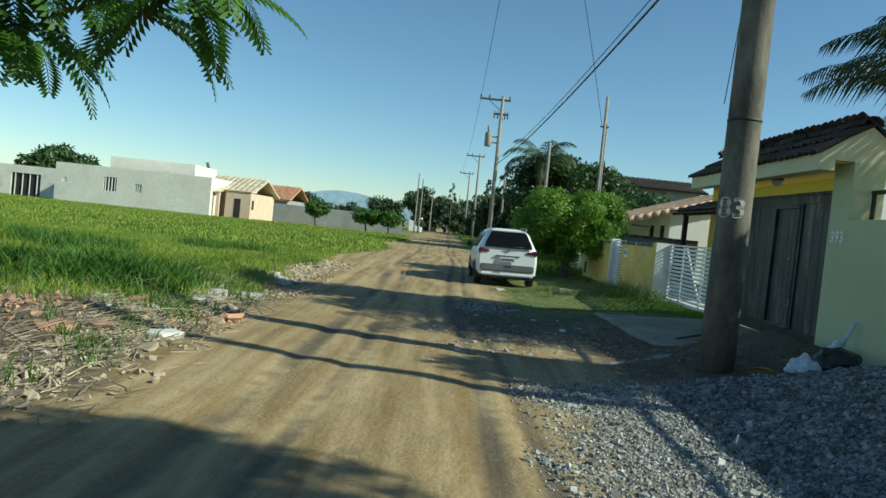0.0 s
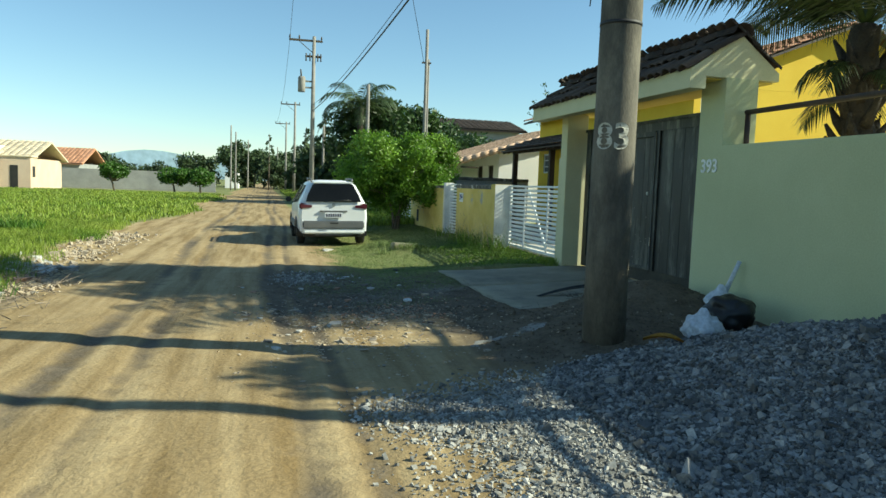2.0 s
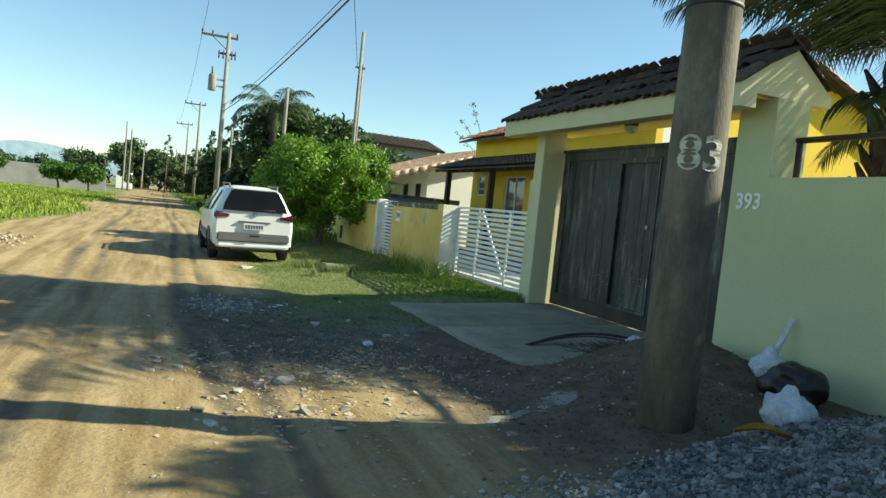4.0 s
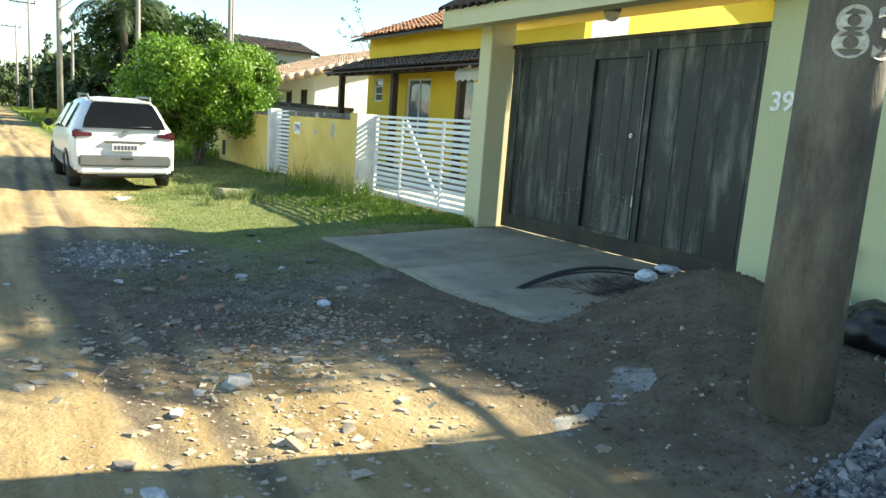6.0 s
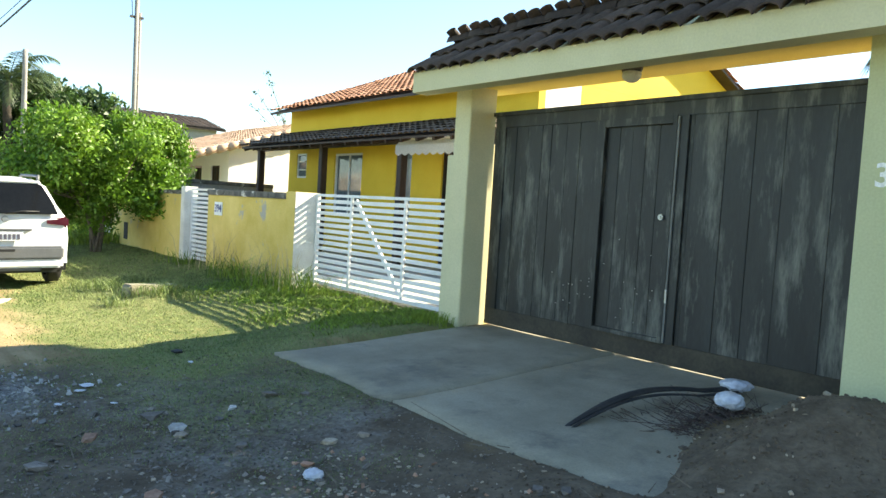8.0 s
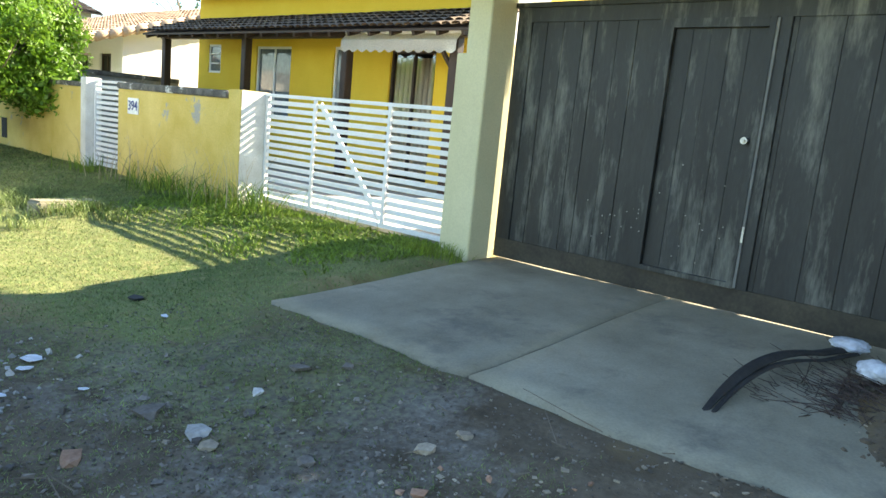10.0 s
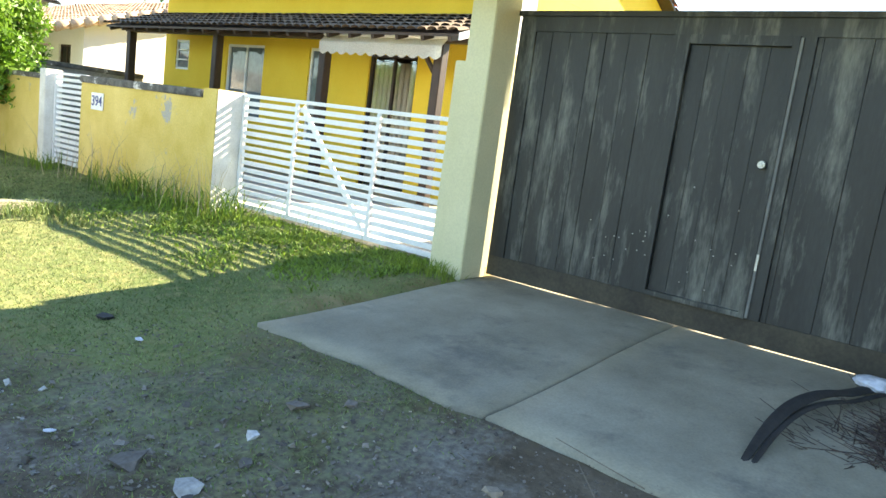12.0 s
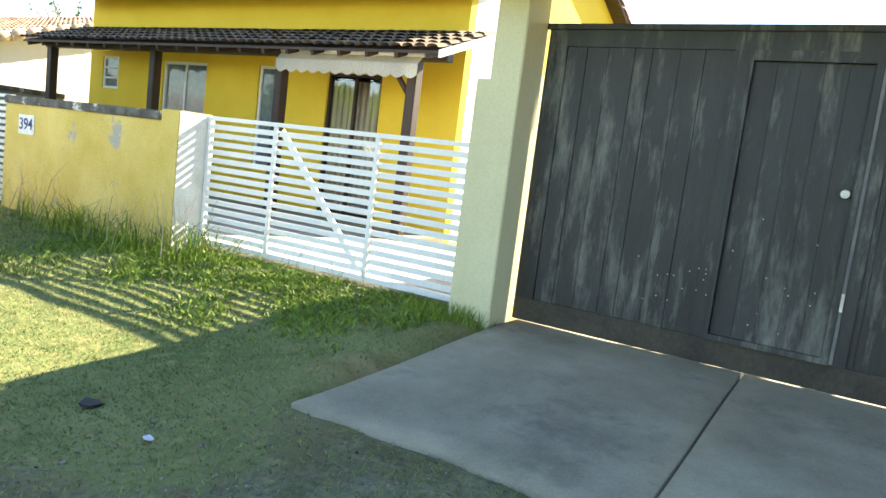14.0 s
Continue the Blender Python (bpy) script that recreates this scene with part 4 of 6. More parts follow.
twin_post(5.5, 26.4, 6.9)
for x, y, h in ((5.4, 40.2, 6.7), (4.6, 60, 6.0), (-2.9, 130, 8.5), (-4.6, 105, 9.0), (-4.0, 106, 8.2), (2.2, 140, 8)):
    round_pole(x, y, 0.11, 0.09, h, "far_post", "plain grey post standing far along the street", "pole_grey")


def cable(name, a, b, sag, r=0.012, n=16):
    a, b = Vector(a), Vector(b)
    pts = [a.lerp(b, k / n) - Vector((0, 0, sag * 4 * (k / n) * (1 - k / n))) for k in range(n + 1)]
    return tagged(part(name, tube(pts, [r] * (n + 1), 5), M["cable"]), "thin black overhead cable sagging between poles", "cable", "overhead cables")


cable("overhead_cable", (3.18, 7.9, 5.75), (3.05, 50, 6.2), 0.40, 0.022)
cable("overhead_cable", (3.18, 7.9, 5.95), (3.05, 50, 6.6), 0.50, 0.010)
cable("overhead_cable", (0.5, -6, 9.7), (1.55, 50, 10.75), 0.5, 0.012)
cable("overhead_cable", (1.55, 50, 10.75), (1.75, 86, 10.3), 0.6, 0.012)
cable("overhead_cable", (0.86, 12.5, 9.75), (5.4, 26.4, 5.8), -0.25, 0.009)
cable("overhead_cable", (1.75, 86, 10.3), (1.4, 112, 10.1), 0.6, 0.012)
cable("hanging_wire", (3.2, 8.05, 5.8), (3.16, 8.5, 3.3), -0.06, 0.006)


# ---- plants ----
def leaf_cloud(name, centres, radii, n, size, material, parent, seed, fill=0.45):
    """Many small two-triangle leaves scattered through uneven clumps."""
    r = np.random.RandomState(seed)
    c = np.asarray(centres, float)
    rad = np.asarray(radii, float)
    pick = r.choice(len(c), n, p=rad ** 2 / (rad ** 2).sum())
    d = r.normal(size=(n, 3))
    d /= np.linalg.norm(d, axis=1)[:, None]
    rr = rad[pick] * (1 - fill * r.uniform(0, 1, n) ** 1.6) * r.uniform(0.8, 1.12, n)
    p = c[pick] + d * rr[:, None] * np.array([1, 1, 0.85])
    a = r.normal(size=(n, 3))
    a /= np.linalg.norm(a, axis=1)[:, None]
    b = np.cross(a, d + 0.6 * r.normal(size=(n, 3)))
    b /= np.linalg.norm(b, axis=1)[:, None] + 1e-9
    s = (size * r.uniform(0.6, 1.35, n))[:, None]
    v = np.stack([p - a * s, p + b * s * 0.42, p + a * s, p - b * s * 0.42], 1).reshape(-1, 3)
    f = np.arange(n)[:, None] * 4 + np.array([[0, 1, 2, 3]])
    return raw(name, v, f, material, parent)


def clumps(seed, n, cx, cz, rx, rz, rad):
    r = random.Random(seed)
    out, rr = [], []
    for _ in range(n):
        while True:
            p = Vector((r.uniform(-1, 1), r.uniform(-1, 1), r.uniform(-1, 1)))
            if 0.35 < p.length < 1:
                break
        out.append((p.x * rx + cx, p.y * rx, p.z * rz + cz))
        rr.append(rad * r.uniform(0.6, 1.25))
    return out, rr


def broad_tree(name, x, y, h, rx, rz, n, size, mat_name, label, seed, stems=1, rad=0.6, trunk_r=0.09, category="tree", nclump=26, fill=0.45):
    t = thing(name, label, category, (x, y, float(gz(x, y)) if abs(x) < 60 else 0))
    cz = h - rz
    cs, rs = clumps(seed, nclump, 0, cz, rx - rad * 0.7, rz - rad * 0.6, rad)
    r = random.Random(seed)
    for k in range(stems):
        o = (r.uniform(-0.12, 0.12) * (stems > 1), r.uniform(-0.12, 0.12) * (stems > 1))
        e = (r.uniform(-0.4, 0.4) * rx, r.uniform(-0.4, 0.4) * rx, cz)
        bm = tube([(o[0], o[1], -0.1), (o[0] + e[0] * 0.25, o[1] + e[1] * 0.25, cz * 0.4), (e[0] * 0.7, e[1] * 0.7, cz * 0.75), e], [trunk_r, trunk_r * 0.8, trunk_r * 0.55, trunk_r * 0.3], 7)
        part("trunk", bm, M["bark"], t)
    bm = bmesh.new()
    for c in cs[::2]:
        m0 = Vector((c[0] * 0.25, c[1] * 0.25, cz * 0.55))
        tube([m0, m0.lerp(Vector(c), 0.5) + Vector((0, 0, -0.1)), c], [trunk_r * 0.45, trunk_r * 0.3, 0.012], 5, bm)
    part("branchwork", bm, M["bark"], t)
    leaf_cloud("crown", cs, rs, n, size, M[mat_name], t, seed, fill)
    return t


def frond(root, yaw, pitch, length, droop, leaflet, n, width, seed):
    """One pinnate palm frond: a drooping midrib with leaflets on both sides."""
    r = random.Random(seed)
    V, F = [], []
    p, el = Vector(root), pitch
    pts, tans = [p.copy()], []
    seg = 14
    for k in range(seg):
        d = Vector((math.cos(yaw) * math.cos(el), math.sin(yaw) * math.cos(el), math.sin(el)))
        tans.append(d)
        p = p + d * (length / seg)
        pts.append(p.copy())
        el -= droop / seg * (0.5 + 1.2 * k / seg)
    for k in range(seg):
        w = 0.028 * (1 - k / seg) + 0.004
        d = tans[k]
        s = d.cross(Vector((0, 0, 1))).normalized() * w
        b = len(V)
        V += [pts[k] - s, pts[k] + s, pts[k + 1] + s * 0.8, pts[k + 1] - s * 0.8]
        F.append((b, b + 1, b + 2, b + 3))
    for k in range(n):
        u = 0.12 + 0.88 * (k + 0.5) / n
        i = min(int(u * seg), seg - 1)
        q = pts[i].lerp(pts[i + 1], u * seg - i)
        d = tans[i]
        s = d.cross(Vector((0, 0, 1))).normalized()
        ln = leaflet * math.sin(math.pi * (0.12 + 0.80 * u)) * r.uniform(0.85, 1.15)
        for sg in (-1, 1):
            a = (s * sg * 0.8 + d * 0.65 + Vector((0, 0, -0.32 - 0.25 * r.random()))).normalized()
            tip = q + a * ln + Vector((0, 0, -0.18 * ln))
            mid = q + a * ln * 0.5 + Vector((0, 0, 0.03 * ln))
            w = d * width * 0.5
            b = len(V)
            V += [q - w * 0.6, q + w * 0.6, mid + w, mid - w, tip]
            F += [(b, b + 1, b + 2, b + 3), (b + 3, b + 2, b + 4, b + 4)]
    return V, [f if f[2] != f[3] else f for f in F]


def palm(x, y, trunk_h, r0, length, n, label, seed, width=0.03, leaflet=0.75, coconuts=0, droop=1.6, nl=46, skirt=0, z0=0.0, low=-0.1):
    t = thing("palm_tree", label, "tree", (x, y, z0))
    bm = bmesh.new()
    k = 26
    pts = [(0.05 * math.sin(i * 0.5), 0.04 * math.cos(i * 0.7), trunk_h * i / k) for i in range(k + 1)]
    tube(pts, [r0 * (1.25 - 0.35 * i / k + (0.08 if i % 2 else -0.03)) for i in range(k + 1)], 12, bm)
    part("trunk", bm, M["palm_bark"], t)
    r = random.Random(seed)
    for i in range(n):
        yaw = i * 2.39996 + r.uniform(-0.2, 0.2)
        pitch = 1.25 - (1.25 - low) * i / n + r.uniform(-0.1, 0.1)
        V, F = frond((0, 0, trunk_h), yaw, pitch, length * r.uniform(0.85, 1.1), droop * r.uniform(0.8, 1.15), leaflet, nl, width, seed * 100 + i)
        ob = frond_mesh(V, F, t)
    for i in range(skirt):
        # broken stalks of shed fronds, and a few short withered ones
        a, z = i * 2.4, trunk_h * (0.45 + 0.5 * i / skirt)
        ln = r.uniform(0.12, 0.34)
        c, q = math.cos(a), math.sin(a)
        bm = tube([(r0 * 0.7 * c, r0 * 0.7 * q, z - 0.12), ((r0 + 0.05) * c, (r0 + 0.05) * q, z + 0.02), ((r0 + ln * 0.7) * c, (r0 + ln * 0.7) * q, z + ln)], [0.085, 0.065, 0.02], 6)
        part("frond_stub", bm, M["palm_bark"], t)
    for i in range(skirt // 5):
        V, F = frond((0, 0, trunk_h - 0.45 - 0.09 * i), 2.3 + i * 1.15, 0.35, r.uniform(0.8, 1.1), 1.9, 0.42, 26, width, seed * 300 + i)
        frond_mesh(V, F, t)
    for i in range(coconuts):
        bm = bmesh.new()
        bmesh.ops.create_uvsphere(bm, u_segments=10, v_segments=8, radius=0.085, matrix=pose(0.16 + 0.09 * (i % 3) - 0.05 * (i % 2), -0.36 - 0.05 * (i % 2), trunk_h - 0.12 - 0.13 * (i // 3) - 0.04 * (i % 2), 12 * i, 9 * i, 0) @ Matrix.Diagonal((1, 1, 1.2, 1)))
        part("coconut", bm, M["coconut"], t, "green coconut")
    return t


def frond_mesh(V, F, parent):
    me = bpy.data.meshes.new("frond")
    me.from_pydata([tuple(v) for v in V], [], [f if f[2] != f[3] else f[:3] for f in F])
    me.update()
    me.materials.append(M["leaf_palm"])
    ob = new("frond", me)
    ob.parent = parent
    return ob


broad_tree("shrub_tree", 4.2, 24.3, 3.6, 2.1, 1.62, 60000, 0.056, "leaf_bright", "dense bright green shrub tree with several thin stems", 3, 7, 0.52, 0.035, "tree", 64, 0.8)
palm(7.55, 9.75, 3.75, 0.19, 2.9, 30, "coconut palm with drooping fronds behind the green wall", 5, 0.034, 0.8, 7, 1.45, 54, 30, 0.0, 0.38)
palm(6.3, 50.0, 6.6, 0.2, 3.6, 18, "wind-blown coconut palm further along the street", 8, 0.07, 0.9, 0, 1.9, 30)
broad_tree("mango_tree", 9.0, 52.0, 7.6, 4.6, 3.2, 16000, 0.2, "leaf_dark", "dark broad-crowned mango tree behind the houses", 11, 1, 1.4, 0.25)
broad_tree("mango_tree", 15.5, 54.0, 5.2, 3.4, 2.2, 9000, 0.2, "leaf_dark", "dark broad-crowned mango tree behind the houses", 12, 1, 1.3, 0.25)
# five trees out of view, added only to cast shade on the street
broad_tree("shade_tree", 6.9, -0.2, 6.6, 2.2, 2.1, 14000, 0.09, "leaf_dark", "unseen leafy tree behind the green wall, added for its shade", 15, 1, 0.7, 0.12)
broad_tree("shade_tree", 8.9, 0.45, 8.6, 1.4, 1.1, 8000, 0.09, "leaf_dark", "unseen leafy tree behind the green wall, added for its shade", 16, 1, 0.6, 0.1)
# sparse unseen crown added to dapple the ground by the pole
broad_tree("shade_tree", 8.6, 5.5, 5.5, 1.0, 0.8, 2600, 0.09, "leaf_dark", "small open-crowned tree out of view, added for dappled shade", 18, 1, 0.5, 0.08)
# unseen crowns added to shade the road and verge before the gate
broad_tree("shade_tree", 13.5, 9.9, 9.6, 1.7, 1.4, 22000, 0.12, "leaf_dark", "tall dense tree out of view, added to shade the street edge", 19, 1, 0.6, 0.12)
broad_tree("shade_tree", 9.2, 10.3, 8.6, 1.9, 1.7, 12000, 0.1, "leaf_dark", "tall leafy tree out of view, added to shade the road", 17, 1, 0.7, 0.12)
round_pole(7.6, 4.75, 0.13, 0.11, 8.2, "garden_pole", "plain concrete pole behind the green wall", "pole_grey")


def twig_tree(x, y, h, seed):
    t = thing("leafless_tree", "sparse tree with few leaves above the roofs", "tree", (x, y, 0))
    r = random.Random(seed)
    bm = bmesh.new()
    tube([(0, 0, 0), (0.1, 0, h * 0.55)], [0.1, 0.06], 6, bm)
    ends = []
    for k in range(9):
        a = r.uniform(0, 6.28)
        e = Vector((math.cos(a) * r.uniform(0.5, 1.9), math.sin(a) * r.uniform(0.5, 1.9), h * r.uniform(0.72, 1.0)))
        tube([(0.1, 0, h * 0.5), Vector((0.1, 0, h * 0.5)).lerp(e, 0.5) + Vector((0, 0, 0.2)), e], [0.035, 0.02, 0.008], 5, bm)
        ends += [e, e.lerp(Vector((0.1, 0, h * 0.5)), 0.25), e.lerp(Vector((0.1, 0, h * 0.5)), 0.12)]
    part("branches", bm, M["bark"], t)
    leaf_cloud("leaves", ends, [0.16] * len(ends), 260, 0.08, M["leaf_dark"], t, seed)


twig_tree(14.8, 35.8, 6.9, 2)


def fern_tree():
    """A flame tree whose feathery branch hangs over the street's edge."""
    t = thing("flame_tree", "flame tree with feathery drooping compound leaves over the street edge", "tree", (-5.4, 2.4, 0.05))
    part("trunk", tube([(0, 0, -0.1), (0.05, 0.1, 1.2), (0.3, 0.3, 2.4)], [0.16, 0.13, 0.1], 10), M["bark"], t)
    r = random.Random(21)
    tips = []
    for k, e in enumerate([(3.85, 1.6, 2.62), (3.5, 1.75, 2.5), (2.75, 1.7, 2.35), (3.95, 1.5, 2.7), (3.2, 1.3, 2.75), (2.7, 1.4, 3.4), (1.6, -1.0, 3.6), (-1.4, 0.9, 3.4), (2.2, 2.9, 2.5), (-0.9, -1.3, 3.5), (0.4, 2.2, 3.4)]):
        e = Vector(e)
        m = Vector((0.3, 0.3, 2.4)).lerp(e, 0.5) + Vector((0, 0, 0.25))
        part("branch", tube([(0.3, 0.3, 2.35), m, e], [0.06, 0.04, 0.012], 7), M["bark"], t)
        tips += [(e, 9), (m.lerp(e, 0.6), 5)]
    for p, n in tips:
        V, F = [], []
        for i in range(n):
            yaw = r.uniform(0, 6.283)
            v, f = fern_leaf(p, yaw, r.uniform(-0.2, 0.55), r.uniform(0.5, 0.75), r)
            k = len(V)
            V += v
            F += [tuple(q + k for q in ff) for ff in f]
        raw("foliage", V, F, M["leaf_fern"], t)


def fern_leaf(root, yaw, pitch, length, r):
    V, F = [], []
    p, el = Vector(root), pitch
    seg = 16
    for k in range(seg):
        d = Vector((math.cos(yaw) * math.cos(el), math.sin(yaw) * math.cos(el), math.sin(el)))
        q = p + d * (length / seg)
        s = d.cross(Vector((0, 0, 1))).normalized()
        b = len(V)
        V += [p - s * 0.004, p + s * 0.004, q + s * 0.003, q - s * 0.003]
        F.append((b, b + 1, b + 2, b + 3))
        ln = 0.15 * math.sin(math.pi * (0.15 + 0.75 * k / seg))
        for sg in (-1, 1):
            a = (s * sg + d * 0.35 + Vector((0, 0, -0.35))).normalized()
            w = d * 0.016
            b = len(V)
            V += [q - w, q + a * ln * 0.5 - w * 1.3, q + a * ln, q + a * ln * 0.5 + w * 1.3]
            F.append((b, b + 1, b + 2, b + 3))
        p = q
        el -= 1.3 / seg
    return V, F


fern_tree()


# ---- parked car ----
def car(x, y, yaw):
    c = thing("station_wagon", "white parked station wagon with grey bumper trim and dark tinted glass", "car", (x, y, 0.02))
    c.rotation_euler = (0, radians(-1.0), radians(yaw))
    # stations from the tail forward: y, belt half-width, roof half-width, sill z, belt z, roof z
    st = [(0.00, 0.76, 0.56, 0.42, 0.98, 1.00), (0.05, 0.815, 0.575, 0.36, 1.0, 1.15), (0.16, 0.835, 0.555, 0.33, 1.0, 1.38), (0.36, 0.845, 0.545, 0.30, 1.0, 1.535), (0.9, 0.85, 0.55, 0.28, 0.99, 1.575), (1.8, 0.85, 0.55, 0.27, 0.97, 1.57),
          (2.45, 0.85, 0.53, 0.27, 0.95, 1.48), (2.95, 0.845, 0.52, 0.27, 0.93, 1.12), (3.2, 0.84, 0.53, 0.27, 0.92, 0.97), (3.8, 0.80, 0.52, 0.28, 0.80, 0.86), (4.1, 0.70, 0.5, 0.32, 0.62, 0.70)]
    bm = bmesh.new()
    rings = []
    for yy, wb, wr, zs, zb, zr in st:
        half = [(wb * 0.90, zs), (wb * 0.985, zs + 0.10), (wb, zs + (zb - zs) * 0.55), (wb * 0.975, zb), (wb * 0.975 + (wr - wb * 0.975) * 0.55, zb + (zr - zb) * 0.55), (wr + 0.03, zr - 0.075 * min(1, (zr - zb) * 3)), (wr - 0.07, zr - 0.012), (wr * 0.5, zr + 0.012)]
        ring = [(-a, b) for a, b in half] + [(a, b) for a, b in half[::-1]]
        rings.append([bm.verts.new((a, yy, b)) for a, b in ring])
    n = len(rings[0])
    for a, b in zip(rings, rings[1:]):
        for k in range(n):
            bm.faces.new((a[k], b[k], b[(k + 1) % n], a[(k + 1) % n])).smooth = True
    bm.faces.new(rings[0])
    bm.faces.new(rings[-1][::-1])
    bmesh.ops.recalc_face_normals(bm, faces=bm.faces[:])
    body = part("body", bm, M["car_white"], c)

    def plate_at(pts, name, material, thick=0.012, parent=None, label=""):
        b2 = bmesh.new()
        f = b2.faces.new([b2.verts.new(p) for p in pts])
        ext = bmesh.ops.extrude_face_region(b2, geom=[f])
        nrm = (Vector(pts[1]) - Vector(pts[0])).cross(Vector(pts[2]) - Vector(pts[1])).normalized()
        bmesh.ops.translate(b2, vec=nrm * thick, verts=[v for v in ext["geom"] if isinstance(v, bmesh.types.BMVert)])
        bmesh.ops.recalc_face_normals(b2, faces=b2.faces[:])
        return part(name, b2, M[material], parent or c, label)
    # tail: screen, lamps, bumper, plate
    plate_at([(-0.66, -0.02, 1.06), (0.66, -0.02, 1.06), (0.62, 0.06, 1.2), (0.49, 0.19, 1.46), (0.44, 0.205, 1.485), (-0.44, 0.205, 1.485), (-0.49, 0.19, 1.46), (-0.62, 0.06, 1.2)], "rear_screen", "car_glass", 0.02)
    part("wiper", tube([(0.0, -0.055, 1.07), (0.2, -0.055, 1.10), (0.42, -0.045, 1.10)], [0.012, 0.012, 0.008], 5), M["car_dark"], c)
    part("spoiler", box(-0.48, 0.48, 0.17, 0.42, 1.495, 1.54, 0.016), M["car_white"], c)
    for s in (-1, 1):
        b2 = box(min(s * 0.49, s * 0.812), max(s * 0.49, s * 0.812), -0.022, 0.10, 0.87, 1.03, 0.03)
        for v in b2.verts:
            if abs(v.co.x) < 0.6:
                v.co.z = 0.95 + (v.co.z - 0.95) * 0.55
        part("tail_lamp", b2, M["car_red"], c, "red tail lamp")
        part("roof_rail", tube([(s * 0.49, 0.45, 1.53), (s * 0.51, 0.52, 1.61), (s * 0.51, 1.7, 1.625), (s * 0.49, 1.85, 1.56)], [0.022] * 4, 6), M["car_grey"], c)
        part("side_window", plate_mesh([(s * 0.84, 0.75, 1.03), (s * 0.84, 2.6, 1.0), (s * 0.625, 2.25, 1.44), (s * 0.615, 0.75, 1.46)], s), M["car_glass"], c)
        part("pillar", plate_mesh([(s * 0.86, 1.5, 1.0), (s * 0.86, 1.6, 1.0), (s * 0.62, 1.6, 1.48), (s * 0.62, 1.5, 1.48)], s), M["car_dark"], c)
        part("side_moulding", box(min(s * 0.845, s * 0.875), max(s * 0.845, s * 0.875), 1.0, 2.9, 0.42, 0.56, 0.01), M["car_grey"], c)
        part("mirror", box(min(s * 0.87, s * 1.02), max(s * 0.87, s * 1.02), 2.55, 2.68, 0.98, 1.12, 0.03), M["car_dark"], c)
        for wy in (0.72, 3.16):
            w = new("wheel")
            w.parent = c
            w.location = (s * 0.74, wy, 0.30)
            b2 = bmesh.new()
            prof = [(-0.09, 0.20), (-0.095, 0.27), (-0.075, 0.305), (0.075, 0.305), (0.095, 0.27), (0.09, 0.20)]
            rr = [[b2.verts.new((px, pr * math.cos(2 * math.pi * k / 28), pr * math.sin(2 * math.pi * k / 28))) for k in range(28)] for px, pr in prof]
            for a, b in zip(rr, rr[1:]):
                for k in range(28):
                    b2.faces.new((a[k], a[(k + 1) % 28], b[(k + 1) % 28], b[k])).smooth = True
            bmesh.ops.recalc_face_normals(b2, faces=b2.faces[:])
            part("tyre", b2, M["rubber"], w, "black rubber tyre")
            b2 = bmesh.new()
            bmesh.ops.create_cone(b2, cap_ends=True, segments=24, radius1=0.205, radius2=0.205, depth=0.13, matrix=pose(0, 0, 0, 0, 90, 0))
            part("rim", b2, M["car_dark"], w)
            for q in range(5):
                b3 = box(s * 0.07 - 0.01, s * 0.07 + 0.01, -0.03, 0.03, 0.02, 0.2, 0.004)
                b3.transform(pose(0, 0, 0, 72 * q, 0, 0))
                part("spoke", b3, M["alloy"], w)
            part("wheel_arch", arch(s, wy), M["car_dark"], c)
    b2 = box(-0.80, 0.80, -0.12, 0.1, 0.30, 0.64, 0.05)
    for v in b2.verts:
        v.co.y += 0.10 * (abs(v.co.x) / 0.8) ** 3
    part("bumper", b2, M["car_white"], c)
    b2 = box(-0.74, 0.74, -0.15, 0.1, 0.41, 0.60, 0.03)
    for v in b2.verts:
        v.co.y += 0.10 * (abs(v.co.x) / 0.8) ** 3
    part("bumper_trim", b2, M["car_grey"], c, "dark grey bumper insert")
    part("lower_skirt", box(-0.72, 0.72, -0.09, 0.15, 0.29, 0.38, 0.03), M["car_white"], c)
    part("valance", box(-0.45, 0.45, -0.06, 0.15, 0.25, 0.31, 0.015), M["car_grey"], c)
    part("tow_slot", box(-0.1, 0.1, -0.157, -0.14, 0.535, 0.57, 0.005), M["car_dark"], c)
    p = part("number_plate", box(-0.22, 0.22, -0.055, -0.03, 0.675, 0.805, 0.006), M["plate"], c, "pale number plate")
    for k in range(7):
        part("plate_mark", box(-0.185 + k * 0.054, -0.148 + k * 0.054, -0.0585, -0.0545, 0.70, 0.775), M["plate_ink"], p)
    part("tailgate_handle", box(-0.33, 0.33, -0.05, 0.02, 0.82, 0.85, 0.008), M["car_grey"], c)
    b2 = bmesh.new()
    bmesh.ops.create_cone(b2, cap_ends=True, segments=18, radius1=0.045, radius2=0.04, depth=0.02, matrix=pose(0, -0.015, 0.985, 90, 0, 0))
    part("badge", b2, M["alloy"], c)
    part("tailpipe", tube([(0.38, -0.02, 0.27), (0.38, 0.5, 0.27)], [0.03, 0.03], 10), M["car_dark"], c)
    part("underbody", box(-0.7, 0.7, 0.15, 3.9, 0.2, 0.34), M["car_dark"], c)


def plate_mesh(pts, s):
    bm = bmesh.new()
    a = [bm.verts.new(p) for p in pts]
    b = [bm.verts.new((p[0] + s * 0.012, p[1], p[2])) for p in pts]
    bm.faces.new(a)
    bm.faces.new(b)
    for i in range(4):
        bm.faces.new((a[i], a[(i + 1) % 4], b[(i + 1) % 4], b[i]))
    bmesh.ops.recalc_face_normals(bm, faces=bm.faces[:])
    return bm


